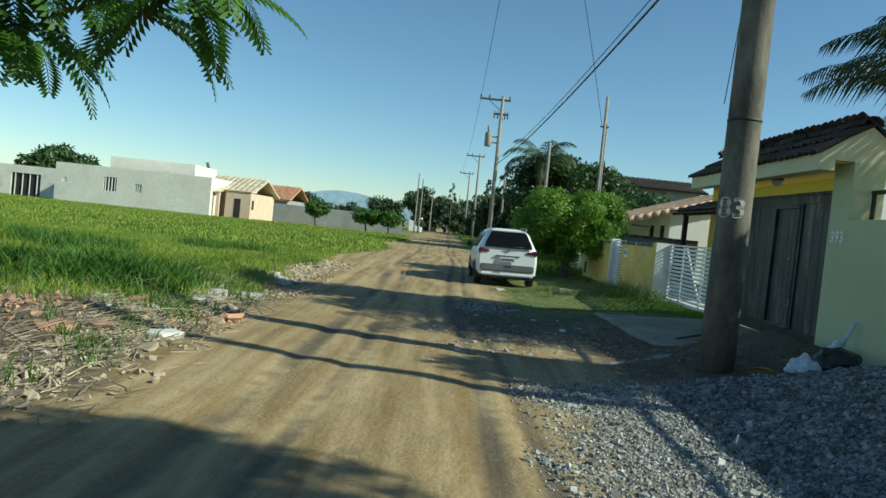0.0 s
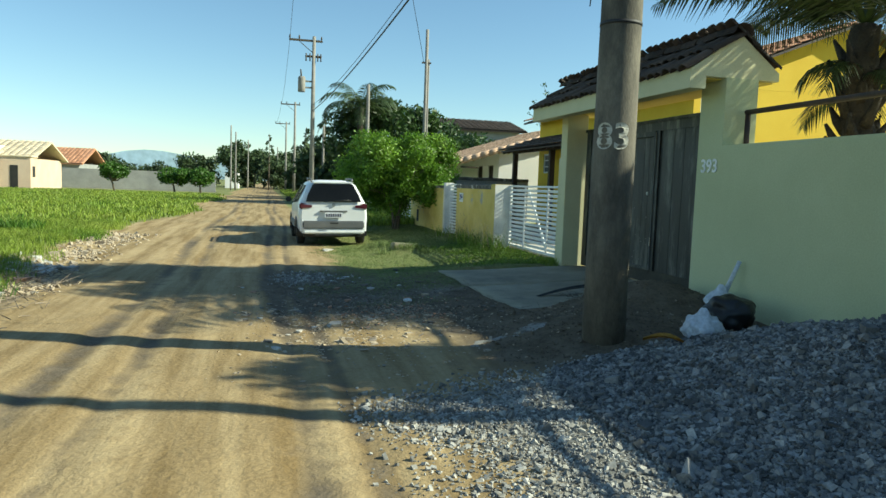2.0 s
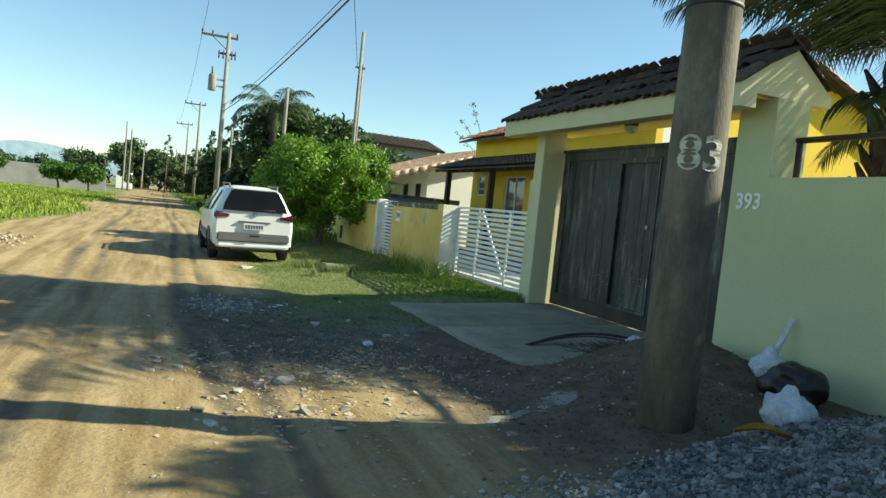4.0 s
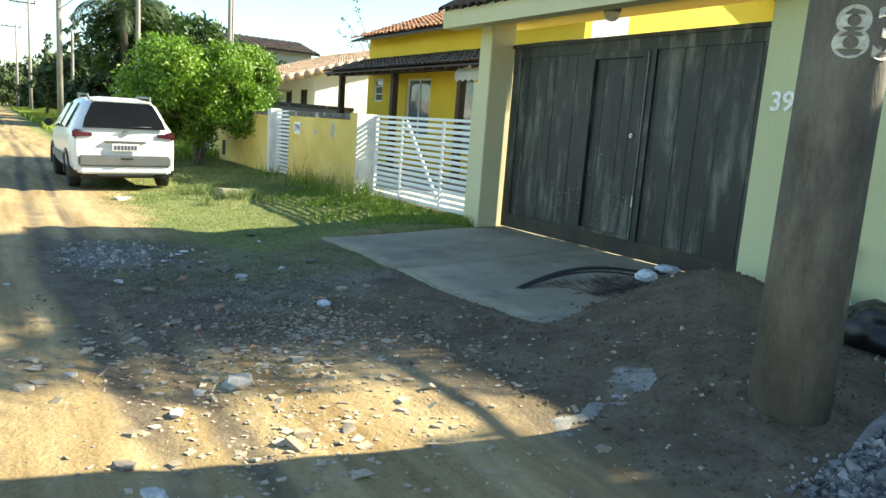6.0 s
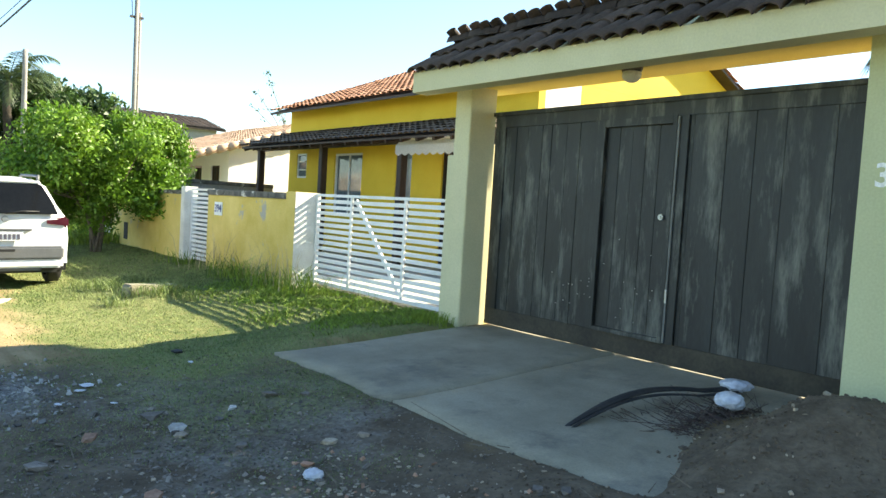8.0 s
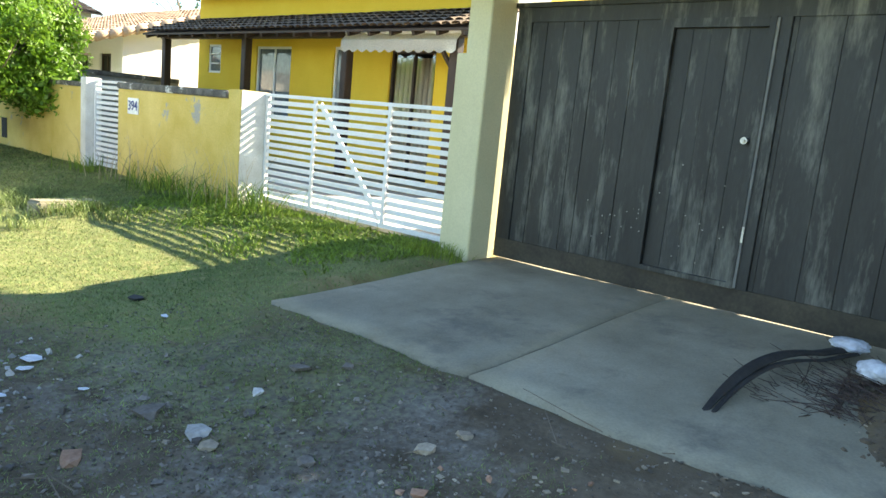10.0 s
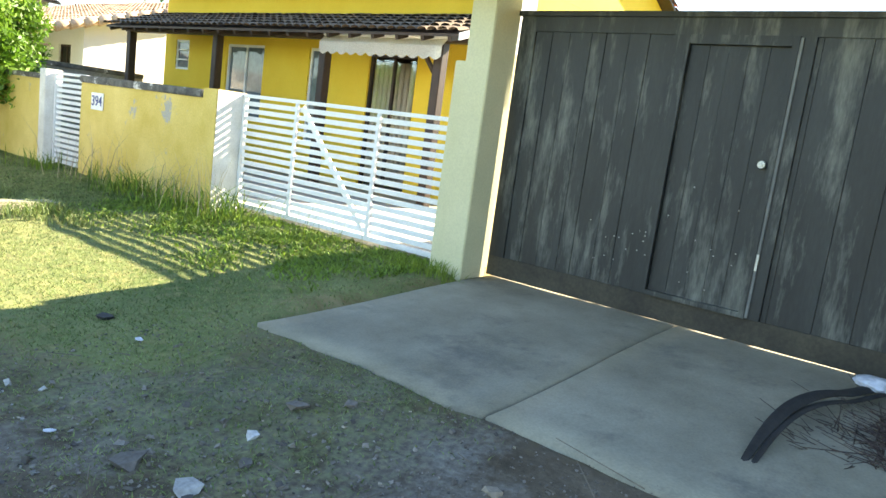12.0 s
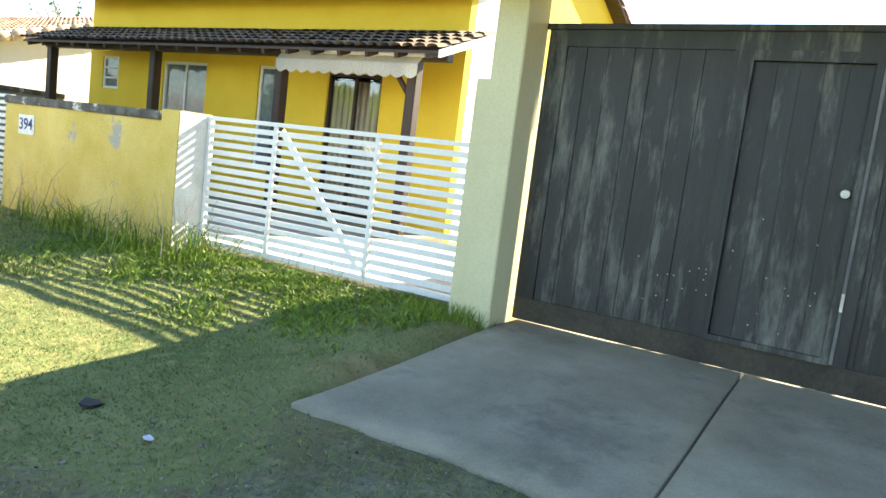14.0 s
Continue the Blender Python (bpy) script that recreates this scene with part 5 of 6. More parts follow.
def arch(s, wy):
    bm = bmesh.new()
    pr = []
    for r0 in (0.30, 0.375):
        for xx in (0.70, 0.862):
            pr.append([bm.verts.new((s * xx, wy + r0 * math.cos(math.pi * k / 12 * 1.16 - 0.25), 0.30 + r0 * math.sin(math.pi * k / 12 * 1.16 - 0.25))) for k in range(13)])
    for i, j in ((0, 1), (1, 3), (3, 2), (2, 0)):
        for k in range(12):
            bm.faces.new((pr[i][k], pr[i][k + 1], pr[j][k + 1], pr[j][k]))
    bmesh.ops.recalc_face_normals(bm, faces=bm.faces[:])
    return bm


car(1.80, 19.35, 1.0)


# ---- far side of the field ----
def far_house(label, x0, x1, y0, y1, h, wall_mat, ops=(), roof=None, roof_mat="tile_red", rise=1.4):
    """A far house; ops are (x0, x1, z0, z1) openings in its street-side wall."""
    b = thing("field_house", label, "house")
    x = x0
    for a, c, lo, hi in ops:
        part("wall", box(x, a, y0, y0 + 0.2, -0.1, h), M[wall_mat], b)
        part("wall", box(a, c, y0, y0 + 0.2, -0.1, lo), M[wall_mat], b)
        part("wall", box(a, c, y0, y0 + 0.2, hi, h), M[wall_mat], b)
        w = new("window")
        w.parent = b
        # dark sheet in the opening paints the shade indoors
        part("pane", box(a, c, y0 + 0.12, y0 + 0.14, lo, hi), M["unlit_dark"], w)
        for q in range(4):
            part("bar", box(a + (c - a) * (q + 0.5) / 4 - 0.04, a + (c - a) * (q + 0.5) / 4 + 0.04, y0 + 0.03, y0 + 0.1, lo, hi), M["white_metal"], w)
        x = c
    part("wall", box(x, x1, y0, y0 + 0.2, -0.1, h), M[wall_mat], b)
    part("wall", box(x1 - 0.2, x1, y0 + 0.2, y1, -0.1, h), M[wall_mat], b)
    part("wall", box(x0, x0 + 0.2, y0 + 0.2, y1, -0.1, h), M[wall_mat], b)
    part("wall", box(x0 + 0.2, x1 - 0.2, y1 - 0.2, y1, -0.1, h), M[wall_mat], b)
    if roof == "flat":
        part("roof", box(x0 + 0.2, x1 - 0.2, y0 + 0.2, y1 - 0.2, h - 0.3, h - 0.2), M[wall_mat], b)
    elif roof == "gable":
        ym = (y0 + y1) / 2
        part("roof", prism([(y0 - 0.5, h - 0.15), (ym, h + rise), (y1 + 0.5, h - 0.15), (y1 + 0.5, h), (ym, h + rise + 0.15), (y0 - 0.5, h)], "x", x0 - 0.5, x1 + 0.5), M[roof_mat], b)
        tiled("roof_tiles", (x0 - 0.5, y0 - 0.55, h), (x1 - x0 + 1, 0, 0), (0, ym - y0 + 0.55, rise + 0.15), int((x1 - x0) * 2.5), 12, M[roof_mat], b)
    elif roof == "side":
        xm = (x0 + x1) / 2
        part("roof", prism([(x0 - 0.5, h - 0.1), (xm, h + rise), (x1 + 0.5, h - 0.1), (x1 + 0.5, h + 0.05), (xm, h + rise + 0.15), (x0 - 0.5, h + 0.05)], "y", y0 - 0.6, y1 + 0.3), M[roof_mat], b)
        part("gable", prism([(x0, h), (x1, h), (xm, h + rise)], "y", y0 + 0.02, y0 + 0.18), M[wall_mat], b)
    return b


far_house("long low dirty-white house with small barred windows across the field", -37, -22.3, 66.5, 74, 3.75, "old_white", ((-36.3, -35.9, 1.9, 2.4), (-32.4, -31.2, 1.5, 2.8), (-29.5, -28.8, 1.6, 2.4)), "flat")
far_house("higher white block with a flat roof behind the long house", -36, -27, 75, 82, 5.2, "old_white", (), "flat")
far_house("white house with a dark garage opening across the field", -49, -38.5, 72, 82, 3.2, "old_white", ((-44.5, -41.5, 0.0, 2.4),), "flat")
hb = far_house("unfinished peach house with cream tiled roof across the field", -24.0, -19.6, 70.0, 80, 2.7, "peach", ((-23.0, -22.4, 1.0, 2.2),), "gable", "tile_straw", 1.5)
part("porch_roof", prism([(67.0, 2.45), (70.2, 3.1), (70.2, 3.2), (67.0, 2.55)], "x", -24.6, -21.6), M["tile_straw"], hb)
part("side_room", box(-21.4, -18.95, 68.2, 69.98, -0.1, 2.75, 0.02), M["peach"], hb)
part("parapet", box(-21.5, -18.85, 68.1, 69.97, 2.75, 2.87, 0.02), M["tile_straw"], hb)
# doorway and side window are dark plates painting the shade inside
part("doorway", box(-20.5, -19.9, 68.17, 68.19, 0, 2.05), M["unlit_dark"], hb)
part("side_window", box(-18.95, -18.93, 68.7, 69.4, 1.1, 2.0), M["unlit_dark"], hb)
for px in (-24.3, -23.0, -21.8):
    part("porch_column", box(px - 0.15, px + 0.15, 67.1, 67.4, 0, 2.5), M["peach"], hb)
far_house("house with a red tiled roof beyond the field", -30.0, -20.8, 92, 104, 2.7, "grey_wall", (), "gable", "tile_red", 1.8)
far_house("small grey building at the end of the field", -6.6, -4.4, 128, 133, 2.6, "white", (), "flat")
gw = thing("field_wall", "long grey cement wall at the end of the field", "wall", kind="structure")
part("wall_body", box(-22.4, -5.2, 84.0, 84.2, -0.1, 2.1), M["grey_wall"], gw)
for k, (x, y) in enumerate(((-12.6, 69), (-7.9, 71), (-5.6, 70.5))):
    broad_tree("topiary_tree", x, y, 2.6 - 0.1 * k, 1.5 + (0.3 if k == 1 else -0.1), 0.85, 3400, 0.13, "leaf_fern", "small clipped round street tree with pale trunk", 40 + k, 1, 0.5, 0.1)
far_house("dark-roofed upper storey rising behind the trees", 14.2, 20.5, 58, 66, 6.3, "grey_wall", ((17, 18, 3.6, 4.6),), "gable", "tile_dark", 1.0)
far_house("dark-roofed house among the roadside trees", 6.6, 9.4, 52, 56, 2.6, "white", (), "gable", "tile_dark", 1.0)

# woods and hedges along the far street
hedge_rng = random.Random(9)
for k in range(16):
    y = 58 + k * 7.5
    broad_tree("roadside_tree", 6.2 + hedge_rng.uniform(-0.8, 1.8), y, hedge_rng.uniform(3.2, 5.4), 3.0, 2.1, 4600, 0.28, "leaf_far", "dense dark roadside tree along the street", 60 + k, 1, 0.9, 0.12)
for k in range(12):
    broad_tree("far_tree", -9 - hedge_rng.uniform(0, 50), 130 + hedge_rng.uniform(0, 50), hedge_rng.uniform(4, 7), 4.5, 2.6, 1800, 0.4, "leaf_far", "distant rounded tree beyond the field", 90 + k, 1, 1.5, 0.15)
for k in range(11):
    broad_tree("far_tree", -6 + k * 1.9, 138 + hedge_rng.uniform(0, 25), hedge_rng.uniform(5, 9), 3.8, 3.0, 3000, 0.38, "leaf_far", "distant tree closing the street", 110 + k, 1, 1.3, 0.15)
broad_tree("fig_tree", -46, 84, 6.4, 5.2, 2.2, 6000, 0.3, "leaf_dark", "wide dark tree above the white houses", 130, 1, 1.3, 0.2)


def conifer(x, y, h, seed):
    t = thing("casuarina_tree", "thin pointed casuarina tree in the distance", "tree", (x, y, 0))
    part("trunk", tube([(0, 0, 0), (0, 0, h)], [0.14, 0.02], 6), M["bark"], t)
    r = random.Random(seed)
    cs = [(r.uniform(-1, 1) * (h * 0.16) * (1.15 - k / 22), r.uniform(-1, 1) * (h * 0.16) * (1.15 - k / 22), h * (0.2 + 0.8 * k / 22)) for k in range(22)]
    leaf_cloud("crown", cs, [0.45 * (1.2 - k / 26) for k in range(22)], 1500, 0.18, M["leaf_far"], t, seed)


for k, (x, y, h) in enumerate(((0.6, 120, 9.0), (5.2, 66, 8.0), (-4.3, 112, 6.5), (-33.5, 98, 7.0), (4.0, 75, 7), (6.5, 62, 7.5))):
    conifer(x, y, h, 200 + k)


def hills():
    n = 120
    V, F = [], []
    for i in range(n + 1):
        a = math.pi * (0.08 + 0.84 * i / n)
        R = 2300
        h = 34 + 14 * math.sin(a * 9) + 10 * math.sin(a * 23 + 1) + 6 * math.sin(a * 51 + 2) + 40 * math.exp(-((a - 1.765) / 0.055) ** 2) + 18 * math.exp(-((a - 1.69) / 0.06) ** 2)
        h = max(h, 10)
        V += [(R * math.cos(a), R * math.sin(a), -5), (R * math.cos(a), R * math.sin(a), h)]
        if i < n:
            F.append((2 * i, 2 * i + 2, 2 * i + 3, 2 * i + 1))
    tagged(raw("backdrop", V, F, M["hill"], smooth=True), "hazy blue hills on the horizon", "hills", kind="structure")


hills()


# ---- heaps and litter ----
def pile_z(x, y):
    top = 0.62 * np.exp(-0.5 * (((x - 4.6) / 1.0) ** 2 + ((y - 5.2) / 1.25) ** 2)) + 0.12 * np.exp(-0.5 * (((x - 3.6) / 0.7) ** 2 + ((y - 6.4) / 0.6) ** 2))
    return gz(x, y) - 0.03 + top * (1 + 0.08 * wob(x, y, 2.2, 5))


def gravel_pile():
    g = thing("gravel_pile", "heap of grey crushed stone against the green wall", "gravel pile")
    xs, ys = np.linspace(2.2, 5.21, 70), np.linspace(2.0, 7.7, 110)
    X, Y = np.meshgrid(xs, ys)
    edge = np.minimum(1, np.minimum((X - 2.2) / 0.3, np.minimum((Y - 2.0) / 0.4, (7.7 - Y) / 0.3)))
    Z = pile_z(X, Y) - 0.05 * (1 - edge)
    nx, ny = 70, 110
    idx = np.arange(nx * ny).reshape(ny, nx)
    F = np.stack([idx[:-1, :-1], idx[:-1, 1:], idx[1:, 1:], idx[1:, :-1]], -1).reshape(-1, 4)
    raw("heap", np.stack([X, Y, Z], -1).reshape(-1, 3), F, M["gravel"], g, smooth=True)
    r = np.random.RandomState(5)
    x, y = r.uniform(2.3, 5.18, 135000), r.uniform(2.1, 7.5, 135000)
    d = (pile_z(x, y) - gz(x, y)) > -0.012 + 0.03 * r.uniform(0, 1, len(x))
    x, y = x[d], y[d]
    st = chunks("crushed_stone", np.stack([x, y, pile_z(x, y)], 1), 0.0155, M["gravel"], "loose grey crushed stones", 0.8, "gravel")
    st.parent = g
    del st["category"]


gravel_pile()
chunks("scattered_gravel", scatter(80000, 0.7, 3.6, 1.0, 7.6, lambda x, y: smooth(0.7, 1.7, x + 0.35 * wob(x, y, 1.4)) * (1 - smooth(6.5, 7.5, y + 0.3 * wob(x, y, 1.2, 1))), 3), 0.013, M["gravel_lit_tone"], "grey crushed stone spread over the street edge", 0.7, "gravel")
chunks("spilled_gravel", scatter(2600, 0.2, 1.7, 12.6, 14.7, lambda x, y: np.exp(-(((x - 0.85) / 0.42) ** 2 + ((y - 13.6) / 0.6) ** 2)), 4), 0.016, M["gravel_lit_tone"], "small spill of pale crushed stone on the street", 0.7, "gravel")
chunks("street_rubble", scatter(27000, -0.3, 3.4, 7.4, 13.4, lambda x, y: 0.9 * np.clip(np.exp(-(((x - 1.4) / 0.85) ** 2 + ((y - 10.4) / 1.1) ** 2)) + 0.5 * np.exp(-(((x - 1.0) / 0.5) ** 2 + ((y - 9.0) / 0.8) ** 2)) + 0.05, 0, 1) * (0.5 + 0.5 * wob(x, y, 2.3)) * (1 - 0.85 * smooth(10.6, 11.4, y)), 6), 0.015, M["chip"], "broken tile and stone chips trodden into the street", 0.35)
chunks("damp_rubble", scatter(9000, 0.0, 3.2, 9.4, 13.6, lambda x, y: 0.8 * np.exp(-(((x - 1.5) / 0.9) ** 2 + ((y - 11.6) / 1.2) ** 2)), 7), 0.012, M["chip_dark"], "dark stone chips and clods on the street edge", 0.5)
chunks("broken_tiles", scatter(1900, -0.2, 2.8, 8.2, 11.2, lambda x, y: np.clip(np.exp(-(((x - 1.1) / 0.7) ** 2 + ((y - 9.9) / 1.1) ** 2)), 0, 1) * (0.4 + 0.6 * wob(x, y, 1.8, 2)), 13), 0.036, M["chip"], "flat broken tile pieces trodden into the street", 0.25)
chunks("brick_chips", scatter(3000, -0.2, 2.9, 9.2, 12.2, lambda x, y: 0.5 * np.exp(-(((x - 1.6) / 0.8) ** 2 + ((y - 10.4) / 0.6) ** 2)), 14), 0.018, M["brick_red"], "red brick chips scattered on the street", 0.5)
chunks("dirt_clods", scatter(5000, 2.2, 5.15, 7.6, 10.4, lambda x, y: 0.75 + 0.25 * wob(x, y, 2), 15), 0.009, M["sand"], "loose clods of earth on the dirt heap", 0.8, "dirt")
chunks("verge_chips", scatter(800, 0.3, 2.8, 10.8, 13.4, lambda x, y: np.clip(0.3 + wob(x, y, 2.1, 3), 0, 1) * (1 - smooth(2.0, 2.8, x)), 17), 0.013, M["chip_dark"], "grey stone chips on the shaded street edge", 0.45)
chunks("fine_grit", scatter(6500, 0.4, 3.1, 10.4, 14.0, lambda x, y: 0.6 + 0.4 * wob(x, y, 1.7), 16), 0.006, M["chip_dark"], "fine dark grit on the trodden verge", 0.7, "grit")
chunks("mound_chips", scatter(900, 2.4, 5.1, 8.0, 10.3, lambda x, y: 0.12 + 0.2 * wob(x, y, 2), 8), 0.013, M["chip"], "small stones on the dirt heap beside the pole", 0.6)
chunks("bank_rubble", scatter(16000, -5.2, -2.0, 4.0, 22, lambda x, y: np.exp(-((x + 3.25 + 0.3 * wob(y, y, 0.5)) / 0.45) ** 2) * (0.35 + 0.65 * np.clip(wob(x, y, 0.9), 0, 1)), 9), 0.04, M["chip"], "builders rubble tipped along the field edge", 0.5)
chunks("plaster_rubble", scatter(8000, -5.0, -2.3, 6.8, 16, lambda x, y: np.exp(-((x + 3.5) / 0.5) ** 2) * np.clip(wob(x, y, 1.2, 4), 0, 1), 10), 0.07, M["chip_white"], "pale plaster lumps tipped along the field edge", 0.3)
chunks("brick_rubble", scatter(2600, -5.4, -2.4, 5.6, 10.5, lambda x, y: np.exp(-(((x + 4.6) / 0.4) ** 2 + ((y - 7.6) / 0.8) ** 2)) + 0.9 * np.exp(-(((x + 2.9) / 0.3) ** 2 + ((y - 9.0) / 0.5) ** 2)), 11), 0.05, M["brick_red"], "broken red brick tipped on the bank", 0.6)


def sticks(name, n, x0, x1, y0, y1, keep, length, rad, material, label, seed, zf=None):
    p = scatter(n, x0, x1, y0, y1, keep, seed)
    r = np.random.RandomState(seed + 1)
    n = len(p)
    a, e = r.uniform(0, np.pi, n), r.uniform(-0.1, 0.35, n)
    ln = length * r.lognormal(0, 0.5, n)
    d = np.stack([np.cos(a) * np.cos(e), np.sin(a) * np.cos(e), np.sin(e)], 1) * ln[:, None]
    s = np.stack([-np.sin(a), np.cos(a), 0 * a], 1) * rad
    u = np.array([0, 0, 1.0]) * rad * 1.4
    b = p + np.array([0, 0, 0.02])
    v = np.stack([b - s, b + s, b + u, b + d - s * 0.5, b + d + s * 0.5, b + d + u * 0.6], 1).reshape(-1, 3)
    k = np.arange(n)[:, None] * 6
    f = np.concatenate([k + [0, 1, 4, 3], k + [1, 2, 5, 4], k + [2, 0, 3, 5]], 0)
    return tagged(raw(name, v, f, material), label, "debris", kind="stuff")


sticks("dry_branches", 8000, -5.4, -1.9, 4.2, 14, lambda x, y: np.exp(-((x + 3.45) / 0.75) ** 2) * (0.3 + 0.7 * np.clip(wob(x, y, 1.0, 2), 0, 1)), 0.14, 0.0032, M["straw"], "pale dry stalks and twigs strewn on the bank", 30)
sticks("dead_twigs", 4200, -5.6, -2.2, 4.2, 14, lambda x, y: np.exp(-((x + 3.8) / 1.0) ** 2), 0.2, 0.006, M["stick"], "dark dead twigs strewn on the bank", 33)
sticks("litter_twigs", 200, 0.0, 3.4, 9.5, 13.8, lambda x, y: 0.7 + 0 * x, 0.10, 0.0035, M["bark"], "small twigs lying on the trodden verge", 36)
sticks("hedge_cuttings", 520, 4.05, 4.95, 10.0, 10.55, lambda x, y: 0.9 + 0 * x, 0.14, 0.0035, M["dark_wood"], "heap of dead twigs under the old tyre", 39)


def stone_object(x, y, s, material, label, seed):
    bm = bmesh.new()
    bmesh.ops.create_icosphere(bm, subdivisions=1, radius=s)
    r = random.Random(seed)
    o = Vector((r.uniform(0, 50), r.uniform(0, 50), 0))
    for v in bm.verts:
        v.co *= 1 + 0.75 * noise.noise(v.co / s * 1.3 + o)
        v.co.z = max(min(v.co.z * 0.6, s * 0.32), -s * 0.3)
        v.co.x *= 1.25
    bmesh.ops.rotate(bm, cent=(0, 0, 0), matrix=Matrix.Rotation(r.uniform(0, 6), 3, 'Z'), verts=bm.verts[:])
    ob = part("stone", bm, M[material])
    ob.location = (x, y, float(gz(x, y)) + s * 0.15)
    tagged(ob, label, "stone", "loose stones on the street")


sr = random.Random(77)
for k in range(34):
    x, y = sr.uniform(-0.2, 2.9), sr.uniform(8.6, 12.6)
    stone_object(x, y, sr.uniform(0.02, 0.045), sr.choice(("chip", "chip_white", "chip_dark", "chip_dark", "chip_dark", "brick_red")), "broken stone lying loose on the dirt street", k)
for k, (x, y, size, m, words) in enumerate(((1.62, 12.52, 0.065, "chip_dark", "grey stone half sunk in the trodden verge"), (1.69, 12.19, 0.06, "chip_white", "pale broken tile on the trodden verge"),
                                          (0.92, 9.69, 0.085, "chip_white", "large pale broken tile on the street"), (0.87, 11.97, 0.06, "chip_dark", "grey stone on the street edge"),
                                          (1.66, 12.05, 0.05, "chip", "tan stone on the street edge"), (2.45, 12.45, 0.05, "chip_dark", "dark clod of earth on the verge"),
                                          (2.44, 14.31, 0.05, "rubber", "small dark lump lying in the grass"), (2.32, 11.41, 0.05, "chip", "round tan stone near the cement slab"),
                                          (1.2, 12.3, 0.05, "brick_red", "piece of red brick on the street edge"), (1.25, 11.3, 0.055, "brick_red", "piece of red brick on the street edge"))):
    stone_object(x, y, size, m, words, 600 + k)
for x, y, size in ((1.48, 13.5, 0.045), (1.40, 13.38, 0.03), (2.34, 13.73, 0.022), (1.52, 12.96, 0.018), (1.2, 13.1, 0.02)):
    bm = bmesh.new()
    bmesh.ops.create_circle(bm, cap_ends=True, segments=9, radius=size)
    for v in bm.verts:
        v.co.x *= 1.5
        v.co += Vector((0.5 * size * noise.noise(v.co * 40), 0.6 * size * noise.noise(v.co * 37 + Vector((3, 1, 0))), 0.012 + 0.25 * size * noise.noise(v.co * 25)))
    bmesh.ops.solidify(bm, geom=bm.faces[:], thickness=0.003)
    scrap = part("paper_scrap", bm, M["plastic_white"])
    scrap.matrix_world = pose(x, y, float(gz(x, y)) + 0.006, 0, 0, sr.uniform(0, 180))
    tagged(scrap, "torn white scrap lying on the trodden verge", "litter", "white scraps on the verge")
bm = box(-0.42, 0.42, -0.11, 0.11, -0.08, 0.14, 0.025)
for v in bm.verts:
    v.co += Vector((0.03 * noise.noise(v.co * 3), 0.03 * noise.noise(v.co * 3 + Vector((5, 0, 0))), 0.025 * noise.noise(v.co * 4)))
kerb = part("kerb_stone", bm, M["slab"])
kerb.matrix_world = pose(3.35, 17.88, float(gz(3.35, 17.88)) - 0.02, 0, 2, 17)
tagged(kerb, "broken concrete kerb stone overgrown with grass", "kerb stone")
stone_object(1.55, 18.1, 0.1, "chip_white", "pale stone behind the parked car", 300)


for k in range(44):
    x, y = -3.6 + sr.gauss(0, 0.45), sr.uniform(6.6, 14.5)
    stone_object(x, y, sr.uniform(0.07, 0.17), sr.choice(("chip_white", "chip", "brick_red", "chip_white", "grey_wall")), "broken slab of rubble tipped on the bank", 400 + k)
for x0, y0, x1, y1, lift in ((-5.0, 9.5, -3.5, 9.7, 0.22), (-3.6, 8.2, -2.7, 9.1, 0.12), (-4.4, 6.2, -3.2, 6.0, 0.10), (-4.2, 11.2, -3.1, 12.2, 0.18)):
    pts = []
    for q in range(9):
        u = q / 8
        x, y = x0 + (x1 - x0) * u, y0 + (y1 - y0) * u + 0.08 * math.sin(u * 5)
        pts.append((x, y, float(gz(x, y)) + 0.015 + lift * math.sin(math.pi * u)))
    tagged(part("fallen_branch", tube(pts, [0.014 - 0.0012 * q for q in range(9)], 6), M["stick"]), "dry bare branch lying on the rubble bank", "branch", "branches on the bank")


def cement_spill():
    """A thin dried smear of cement with a ragged outline, lying on the dirt."""
    n = 90
    xs, ys = np.linspace(1.9, 3.2, n), np.linspace(7.9, 9.1, n)
    X, Y = np.meshgrid(xs, ys)
    w = np.exp(-(((X - 2.35 - 0.6 * (Y - 8.4)) / 0.30) ** 2 + ((Y - 8.42) / 0.09) ** 2)) + 0.85 * np.exp(-(((X - 2.78) / 0.22) ** 2 + ((Y - 8.58) / 0.17) ** 2)) + 0.30 * wob(X, Y, 7.0, 1) + 0.30 * wob(X, Y, 17.0, 2)
    Z = gz(X, Y) + 0.010 * np.clip((w - 0.65) * 3, -0.4, 1)
    idx = np.arange(n * n).reshape(n, n)
    keep = (w[:-1, :-1] > 0.62).ravel()
    F = np.stack([idx[:-1, :-1], idx[:-1, 1:], idx[1:, 1:], idx[1:, :-1]], -1).reshape(-1, 4)[keep]
    used, inv = np.unique(F, return_inverse=True)
    V = np.stack([X, Y, Z], -1).reshape(-1, 3)[used]
    tagged(raw("cement_spill", V, inv.reshape(-1, 4), M["cement"], smooth=True), "whitish dried cement smear spilled on the dirt", "cement")


cement_spill()


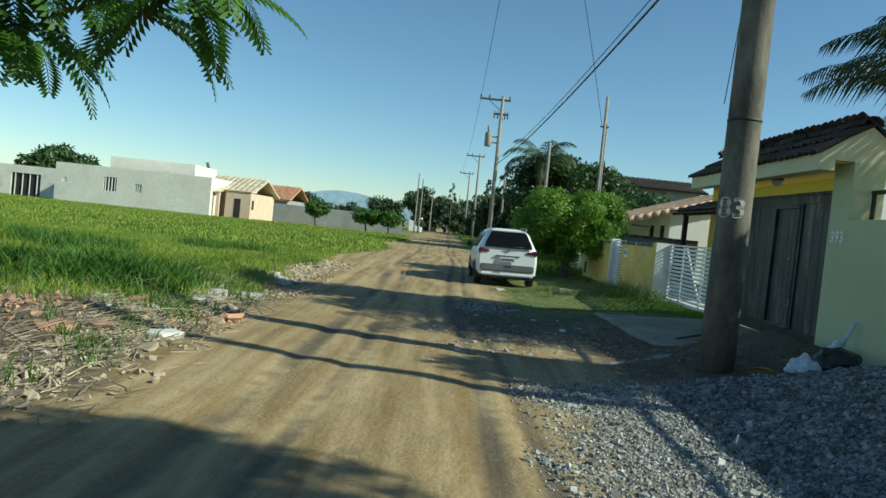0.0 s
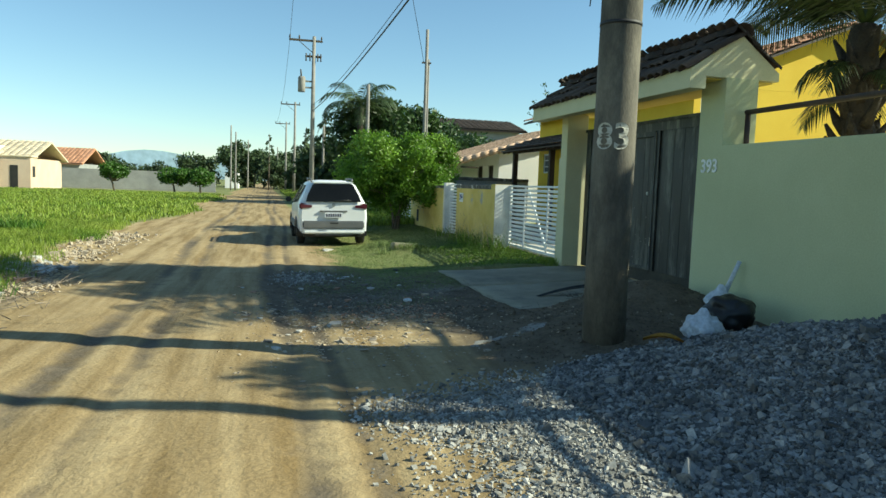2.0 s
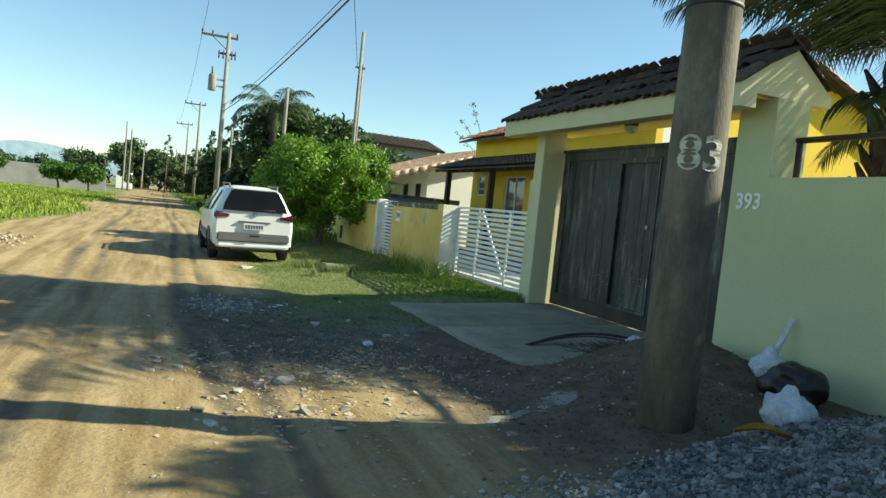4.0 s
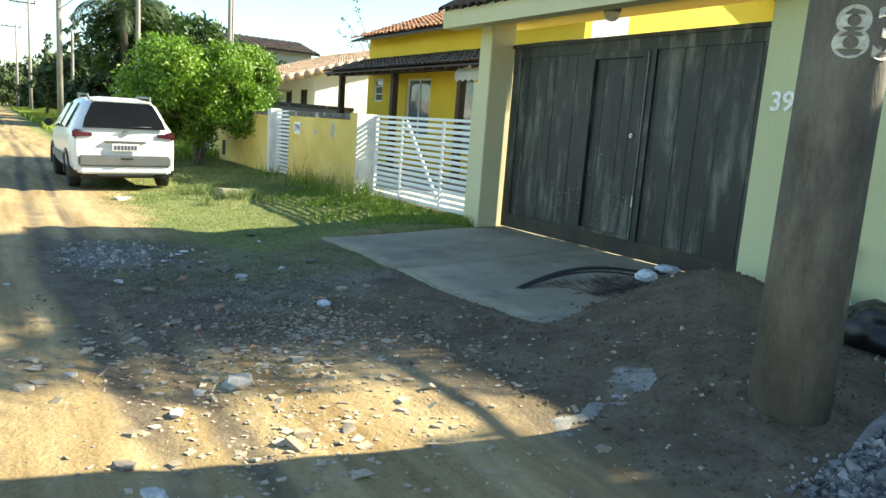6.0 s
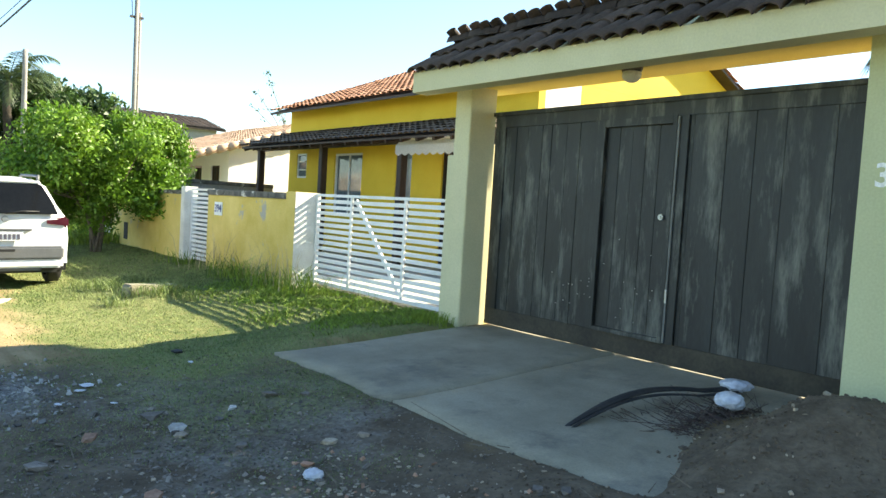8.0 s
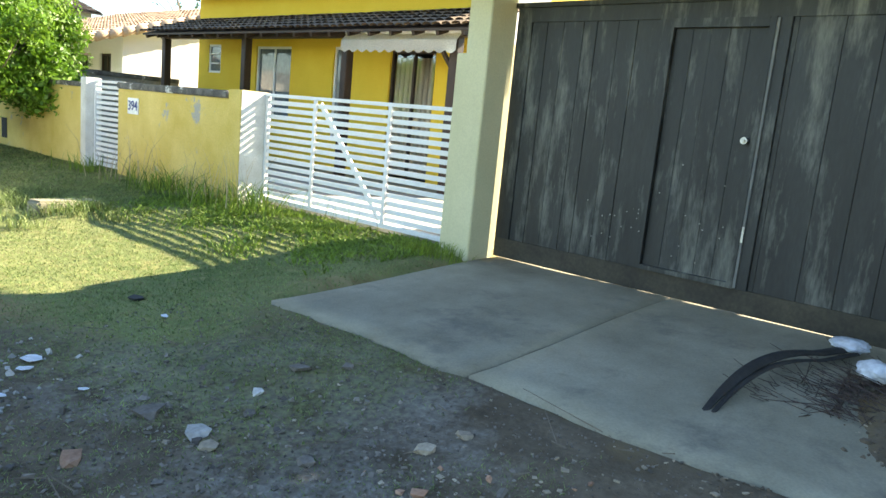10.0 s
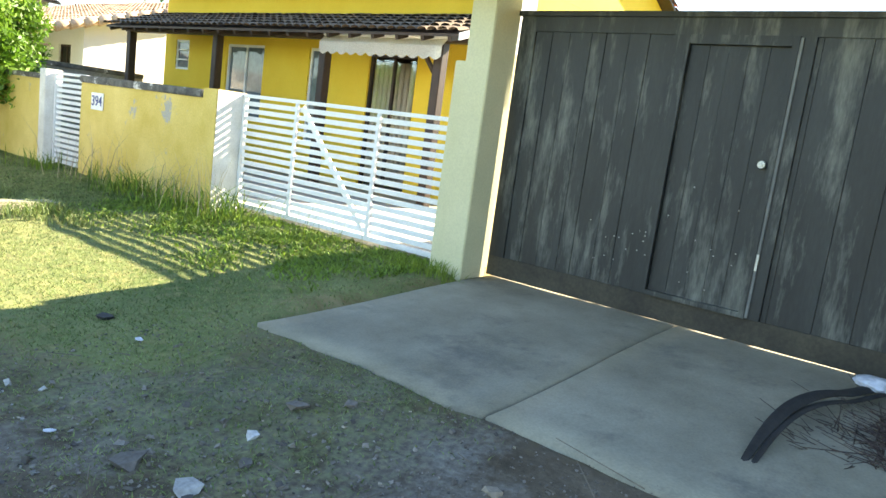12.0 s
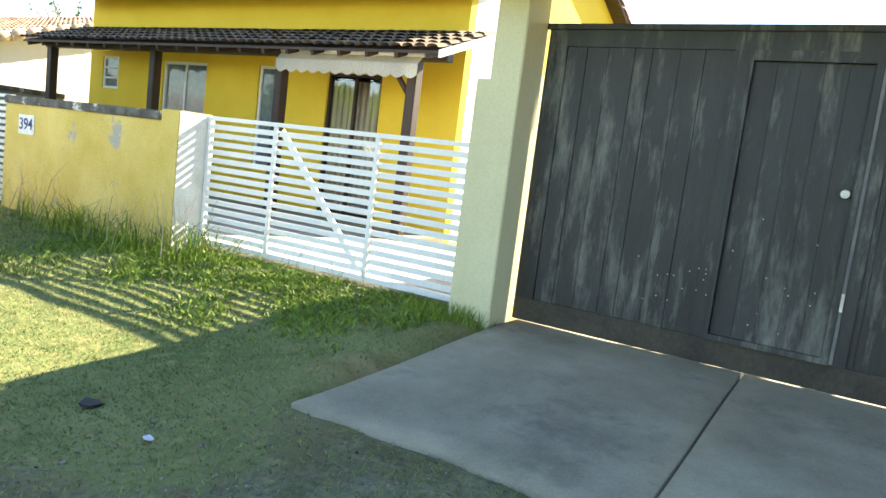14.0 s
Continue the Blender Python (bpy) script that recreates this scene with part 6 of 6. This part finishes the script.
def bag(name, x, y, s, material, label, squash=0.75, knot=True, z=None):
    bm = bmesh.new()
    bmesh.ops.create_icosphere(bm, subdivisions=4, radius=s)
    o = Vector((x * 3, y * 3, 1))
    for v in bm.verts:
        d = v.co.normalized()
        v.co *= 1 + 0.22 * noise.noise(d * 1.6 + o) + 0.14 * noise.noise(d * 4 + o) + 0.07 * noise.noise(d * 11 + o)
        v.co.z *= squash
        if knot and d.z > 0.86:
            v.co.z += s * (d.z - 0.86) * 2.5
            v.co.x *= 0.7
    for f in bm.faces:
        f.smooth = True
    ob = part(name, bm, M[material])
    zz = float(gz(x, y)) if z is None else z
    ob.location = (x, y, zz + s * squash * 0.7)
    return tagged(ob, label, "bag", "rubbish by the gate")


bag("rubbish_bag", 4.05, 7.66, 0.185, "plastic_white", "knotted white plastic rubbish bag", 0.8)
bag("rubbish_bag", 4.72, 8.22, 0.24, "plastic_black", "slumped black plastic rubbish bag", 0.8, False)
b = bag("rubbish_bag", 4.98, 8.72, 0.16, "plastic_white", "white plastic rubbish bag against the wall", 0.8)
stick = thing("broken_pipe", "white plastic strip leaning on the green wall", "pipe", (5.0, 8.8, float(gz(5.0, 8.8))))
part("strip", tube([(0.02, -0.05, 0.12), (0.15, -0.12, 0.52)], [0.028, 0.022], 8), M["plastic_white"], stick)
bag("plastic_bag", 4.62, 10.12, 0.095, "plastic_white", "crumpled white plastic bag on the dirt heap", 0.6, False, 0.30)
bag("plastic_bag", 5.17, 10.36, 0.115, "plastic_white", "crumpled white plastic bag by the gate foot", 0.35, False, 0.30)
bag("paper_scrap", 2.0, 11.05, 0.055, "plastic_white", "crumpled white paper on the street", 0.5, False)


def old_tyre():
    t = thing("old_tyre", "strip of worn black tyre curving out of the dirt heap", "tyre")
    for name, dy, dz, x1, wide in (("tread", 0.0, 0.0, 1.62, 0.034), ("torn_strip", -0.04, -0.02, 1.5, 0.012)):
        bm = bmesh.new()
        rings = []
        for k in range(20):
            u = k / 19
            c = Vector((3.58 + x1 * u, 10.70 + dy - 0.36 * u + 0.10 * math.sin(u * 3.1), 0.135 + dz * math.sin(u * 3) + 0.145 * math.sin(min(u * 1.25, 1) * math.pi * 0.75) + 0.06 * u))
            w = 0.010 + wide * math.sin(min(1, 0.08 + u * 1.6) * math.pi / 2)
            ring = []
            for q in range(9):
                a = math.pi * q / 8
                ring.append(bm.verts.new(c + Vector((0, math.cos(a) * w, math.sin(a) * w * (0.55 if q % 3 else 0.40)))))
            for q in range(8, -1, -1):
                a = math.pi * q / 8
                ring.append(bm.verts.new(c + Vector((0, math.cos(a) * w * 0.85, math.sin(a) * w * 0.25))))
            rings.append(ring)
        n = 18
        for a, b in zip(rings, rings[1:]):
            for q in range(n):
                bm.faces.new((a[q], a[(q + 1) % n], b[(q + 1) % n], b[q])).smooth = True
        bm.faces.new(rings[0])
        bm.faces.new(rings[-1][::-1])
        bmesh.ops.recalc_face_normals(bm, faces=bm.faces[:])
        part(name, bm, M["rubber"], t)


old_tyre()


def fallen_leaf(x, y, yaw, s):
    bm = bmesh.new()
    rows = []
    for i in range(9):
        u = i / 8
        w = s * 0.22 * math.sin(math.pi * min(1, 0.05 + u * 0.95))
        rows.append([bm.verts.new((s * (u - 0.5), j * w, 0.03 + 0.10 * abs(j) * s + 0.05 * math.sin(u * 3))) for j in (-1, -0.4, 0.4, 1)])
    for a, b in zip(rows, rows[1:]):
        for j in range(3):
            bm.faces.new((a[j], a[j + 1], b[j + 1], b[j])).smooth = True
    bmesh.ops.solidify(bm, geom=bm.faces[:], thickness=0.004)
    ob = part("fallen_leaf", bm, M["yellow_leaf"])
    ob.matrix_world = pose(x, y, float(max(pile_z(x, y), gz(x, y))), 0, 0, yaw)
    tagged(ob, "large curled yellow dead leaf on the gravel", "leaf")


fallen_leaf(3.42, 7.28, -35, 0.34)


# ---- grass and weeds ----
def field_keep(x, y):
    t = zones(x, y)[0]
    return np.clip(t * 1.3 - 0.25, 0, 1)


blades("field_grass", scatter(270000, -16, -2.9, 6.5, 26, lambda x, y: field_keep(x, y) * (0.45 + 0.55 * np.clip(0.5 + wob(x, y, 0.7, 1), 0, 1)), 50), 0.17, 0.013, M["grass"], "tall lush green field grass")
blades("weed_clump", scatter(26000, -7.2, -3.6, 8.4, 12.6, lambda x, y: np.exp(-(((x + 4.75) / 0.8) ** 2 + ((y - 10.6) / 0.9) ** 2)) * (0.4 + 0.6 * np.clip(0.5 + wob(x, y, 2.0, 1), 0, 1)), 63), 0.40, 0.024, M["grass_dark"], "thick clump of tall weeds at the field edge", 0.7, "weeds")
blades("far_field_grass", scatter(110000, -45, -2.6, 26, 70, lambda x, y: field_keep(x, y), 51), 0.22, 0.06, M["grass"], "lush green field grass further off")
blades("tall_weeds", scatter(70000, -12, -3.1, 8.5, 22, lambda x, y: np.clip(wob(x, y, 0.62, 3) * 2.2 - 0.7, 0, 1) * field_keep(x, y), 52), 0.36, 0.020, M["grass_dark"], "clumps of tall weeds in the field", 0.6)
blades("roadside_grass", scatter(40000, 2.2, 6, 26, 110, lambda x, y: field_keep(x, y), 53), 0.35, 0.05, M["grass"], "rough grass along the far roadside")


def verge_keep(x, y):
    k = np.clip(zones(x, y)[0] * 1.25 - 0.2, 0, 1)
    slab_zone = (x > 2.98) & (y > 9.6) & (y < 13.54)
    wheel = (x < 2.75) & (x > 0.8) & (y > 19.2) & (y < 23.6)
    return k * (~slab_zone) * (1 - 0.5 * wheel)


blades("verge_grass", scatter(150000, 0.9, 5.5, 11, 20, verge_keep, 54), 0.04, 0.008, M["grass_short"], "short trodden verge grass", 0.8)
blades("sparse_grass", scatter(60000, 0.6, 3.05, 10.8, 14.6, lambda x, y: np.clip(0.35 + 0.9 * wob(x, y, 1.6, 4), 0, 1), 62), 0.032, 0.006, M["grass_short"], "sparse trodden grass in the dirt", 0.9)
blades("verge_grass_far", scatter(80000, 1.2, 5.5, 18, 30, verge_keep, 55), 0.045, 0.014, M["grass_short"], "short verge grass round the parked car", 0.7)
blades("gate_weeds", scatter(26000, 3.4, 5.55, 13.9, 18.2, lambda x, y: np.clip(smooth(3.5, 4.9, x + 0.4 * wob(x, y, 2)), 0, 1) * np.clip(0.55 + 0.8 * wob(x, y, 3.1, 2), 0.05, 1), 56), 0.075, 0.020, M["weed_leaf"], "broad-leaved creeping weeds before the slatted gate", 1.1, "weeds")
blades("wall_weeds", scatter(5000, 4.4, 5.2, 16.6, 22, lambda x, y: smooth(4.4, 5.15, x) ** 2 * np.clip(0.05 + 1.2 * wob(x, y, 2.6, 1) + 0.3 * (1 - smooth(17.5, 20, y)), 0, 1), 57), 0.30, 0.012, M["grass"], "tall thin weeds along the yellow wall", 0.45, "weeds")
blades("tall_wall_weeds", scatter(1300, 4.1, 5.3, 16.0, 19.0, lambda x, y: smooth(4.3, 5.15, x + 0.2 * wob(x, y, 3)) * np.clip(0.4 + wob(x, y, 2.7, 5), 0, 1), 64), 0.40, 0.014, M["weed_leaf"], "tall leafy weeds at the pier of the yellow wall", 0.85, "weeds")
blades("gate_stalks", scatter(260, 4.9, 5.5, 14.6, 17.2, lambda x, y: np.clip(wob(x, y, 2.4, 1), 0, 1), 65), 0.38, 0.007, M["weed_leaf"], "thin seed stalks before the slatted gate", 0.5, "weeds")
blades("wall_weeds_dry", scatter(220, 4.6, 5.2, 16.8, 20.6, lambda x, y: smooth(4.6, 5.15, x), 58), 0.75, 0.008, M["straw"], "dry seed stalks along the yellow wall", 0.4, "weeds")
blades("bank_weeds", scatter(26000, -6.5, -2.6, 3.4, 13, lambda x, y: np.clip(wob(x, y, 1.3, 2), 0, 1) * (1 - smooth(-3.4, -2.6, x)), 59), 0.2, 0.016, M["grass_dark"], "green weeds sprouting through the rubble", 0.7, "weeds")
blades("tuft_grass", scatter(5000, 2.6, 3.7, 17.0, 19.4, lambda x, y: np.clip(wob(x, y, 2.2, 1) + 0.3, 0, 1), 60), 0.16, 0.012, M["grass_short"], "overgrown grass tufts on the verge beside the car", 0.8)
blades("pier_weeds", scatter(500, 4.95, 5.3, 13.5, 14.3, lambda x, y: 0.7 + 0 * x, 61), 0.14, 0.01, M["grass"], "weeds at the foot of the gate pier", 0.6, "weeds")
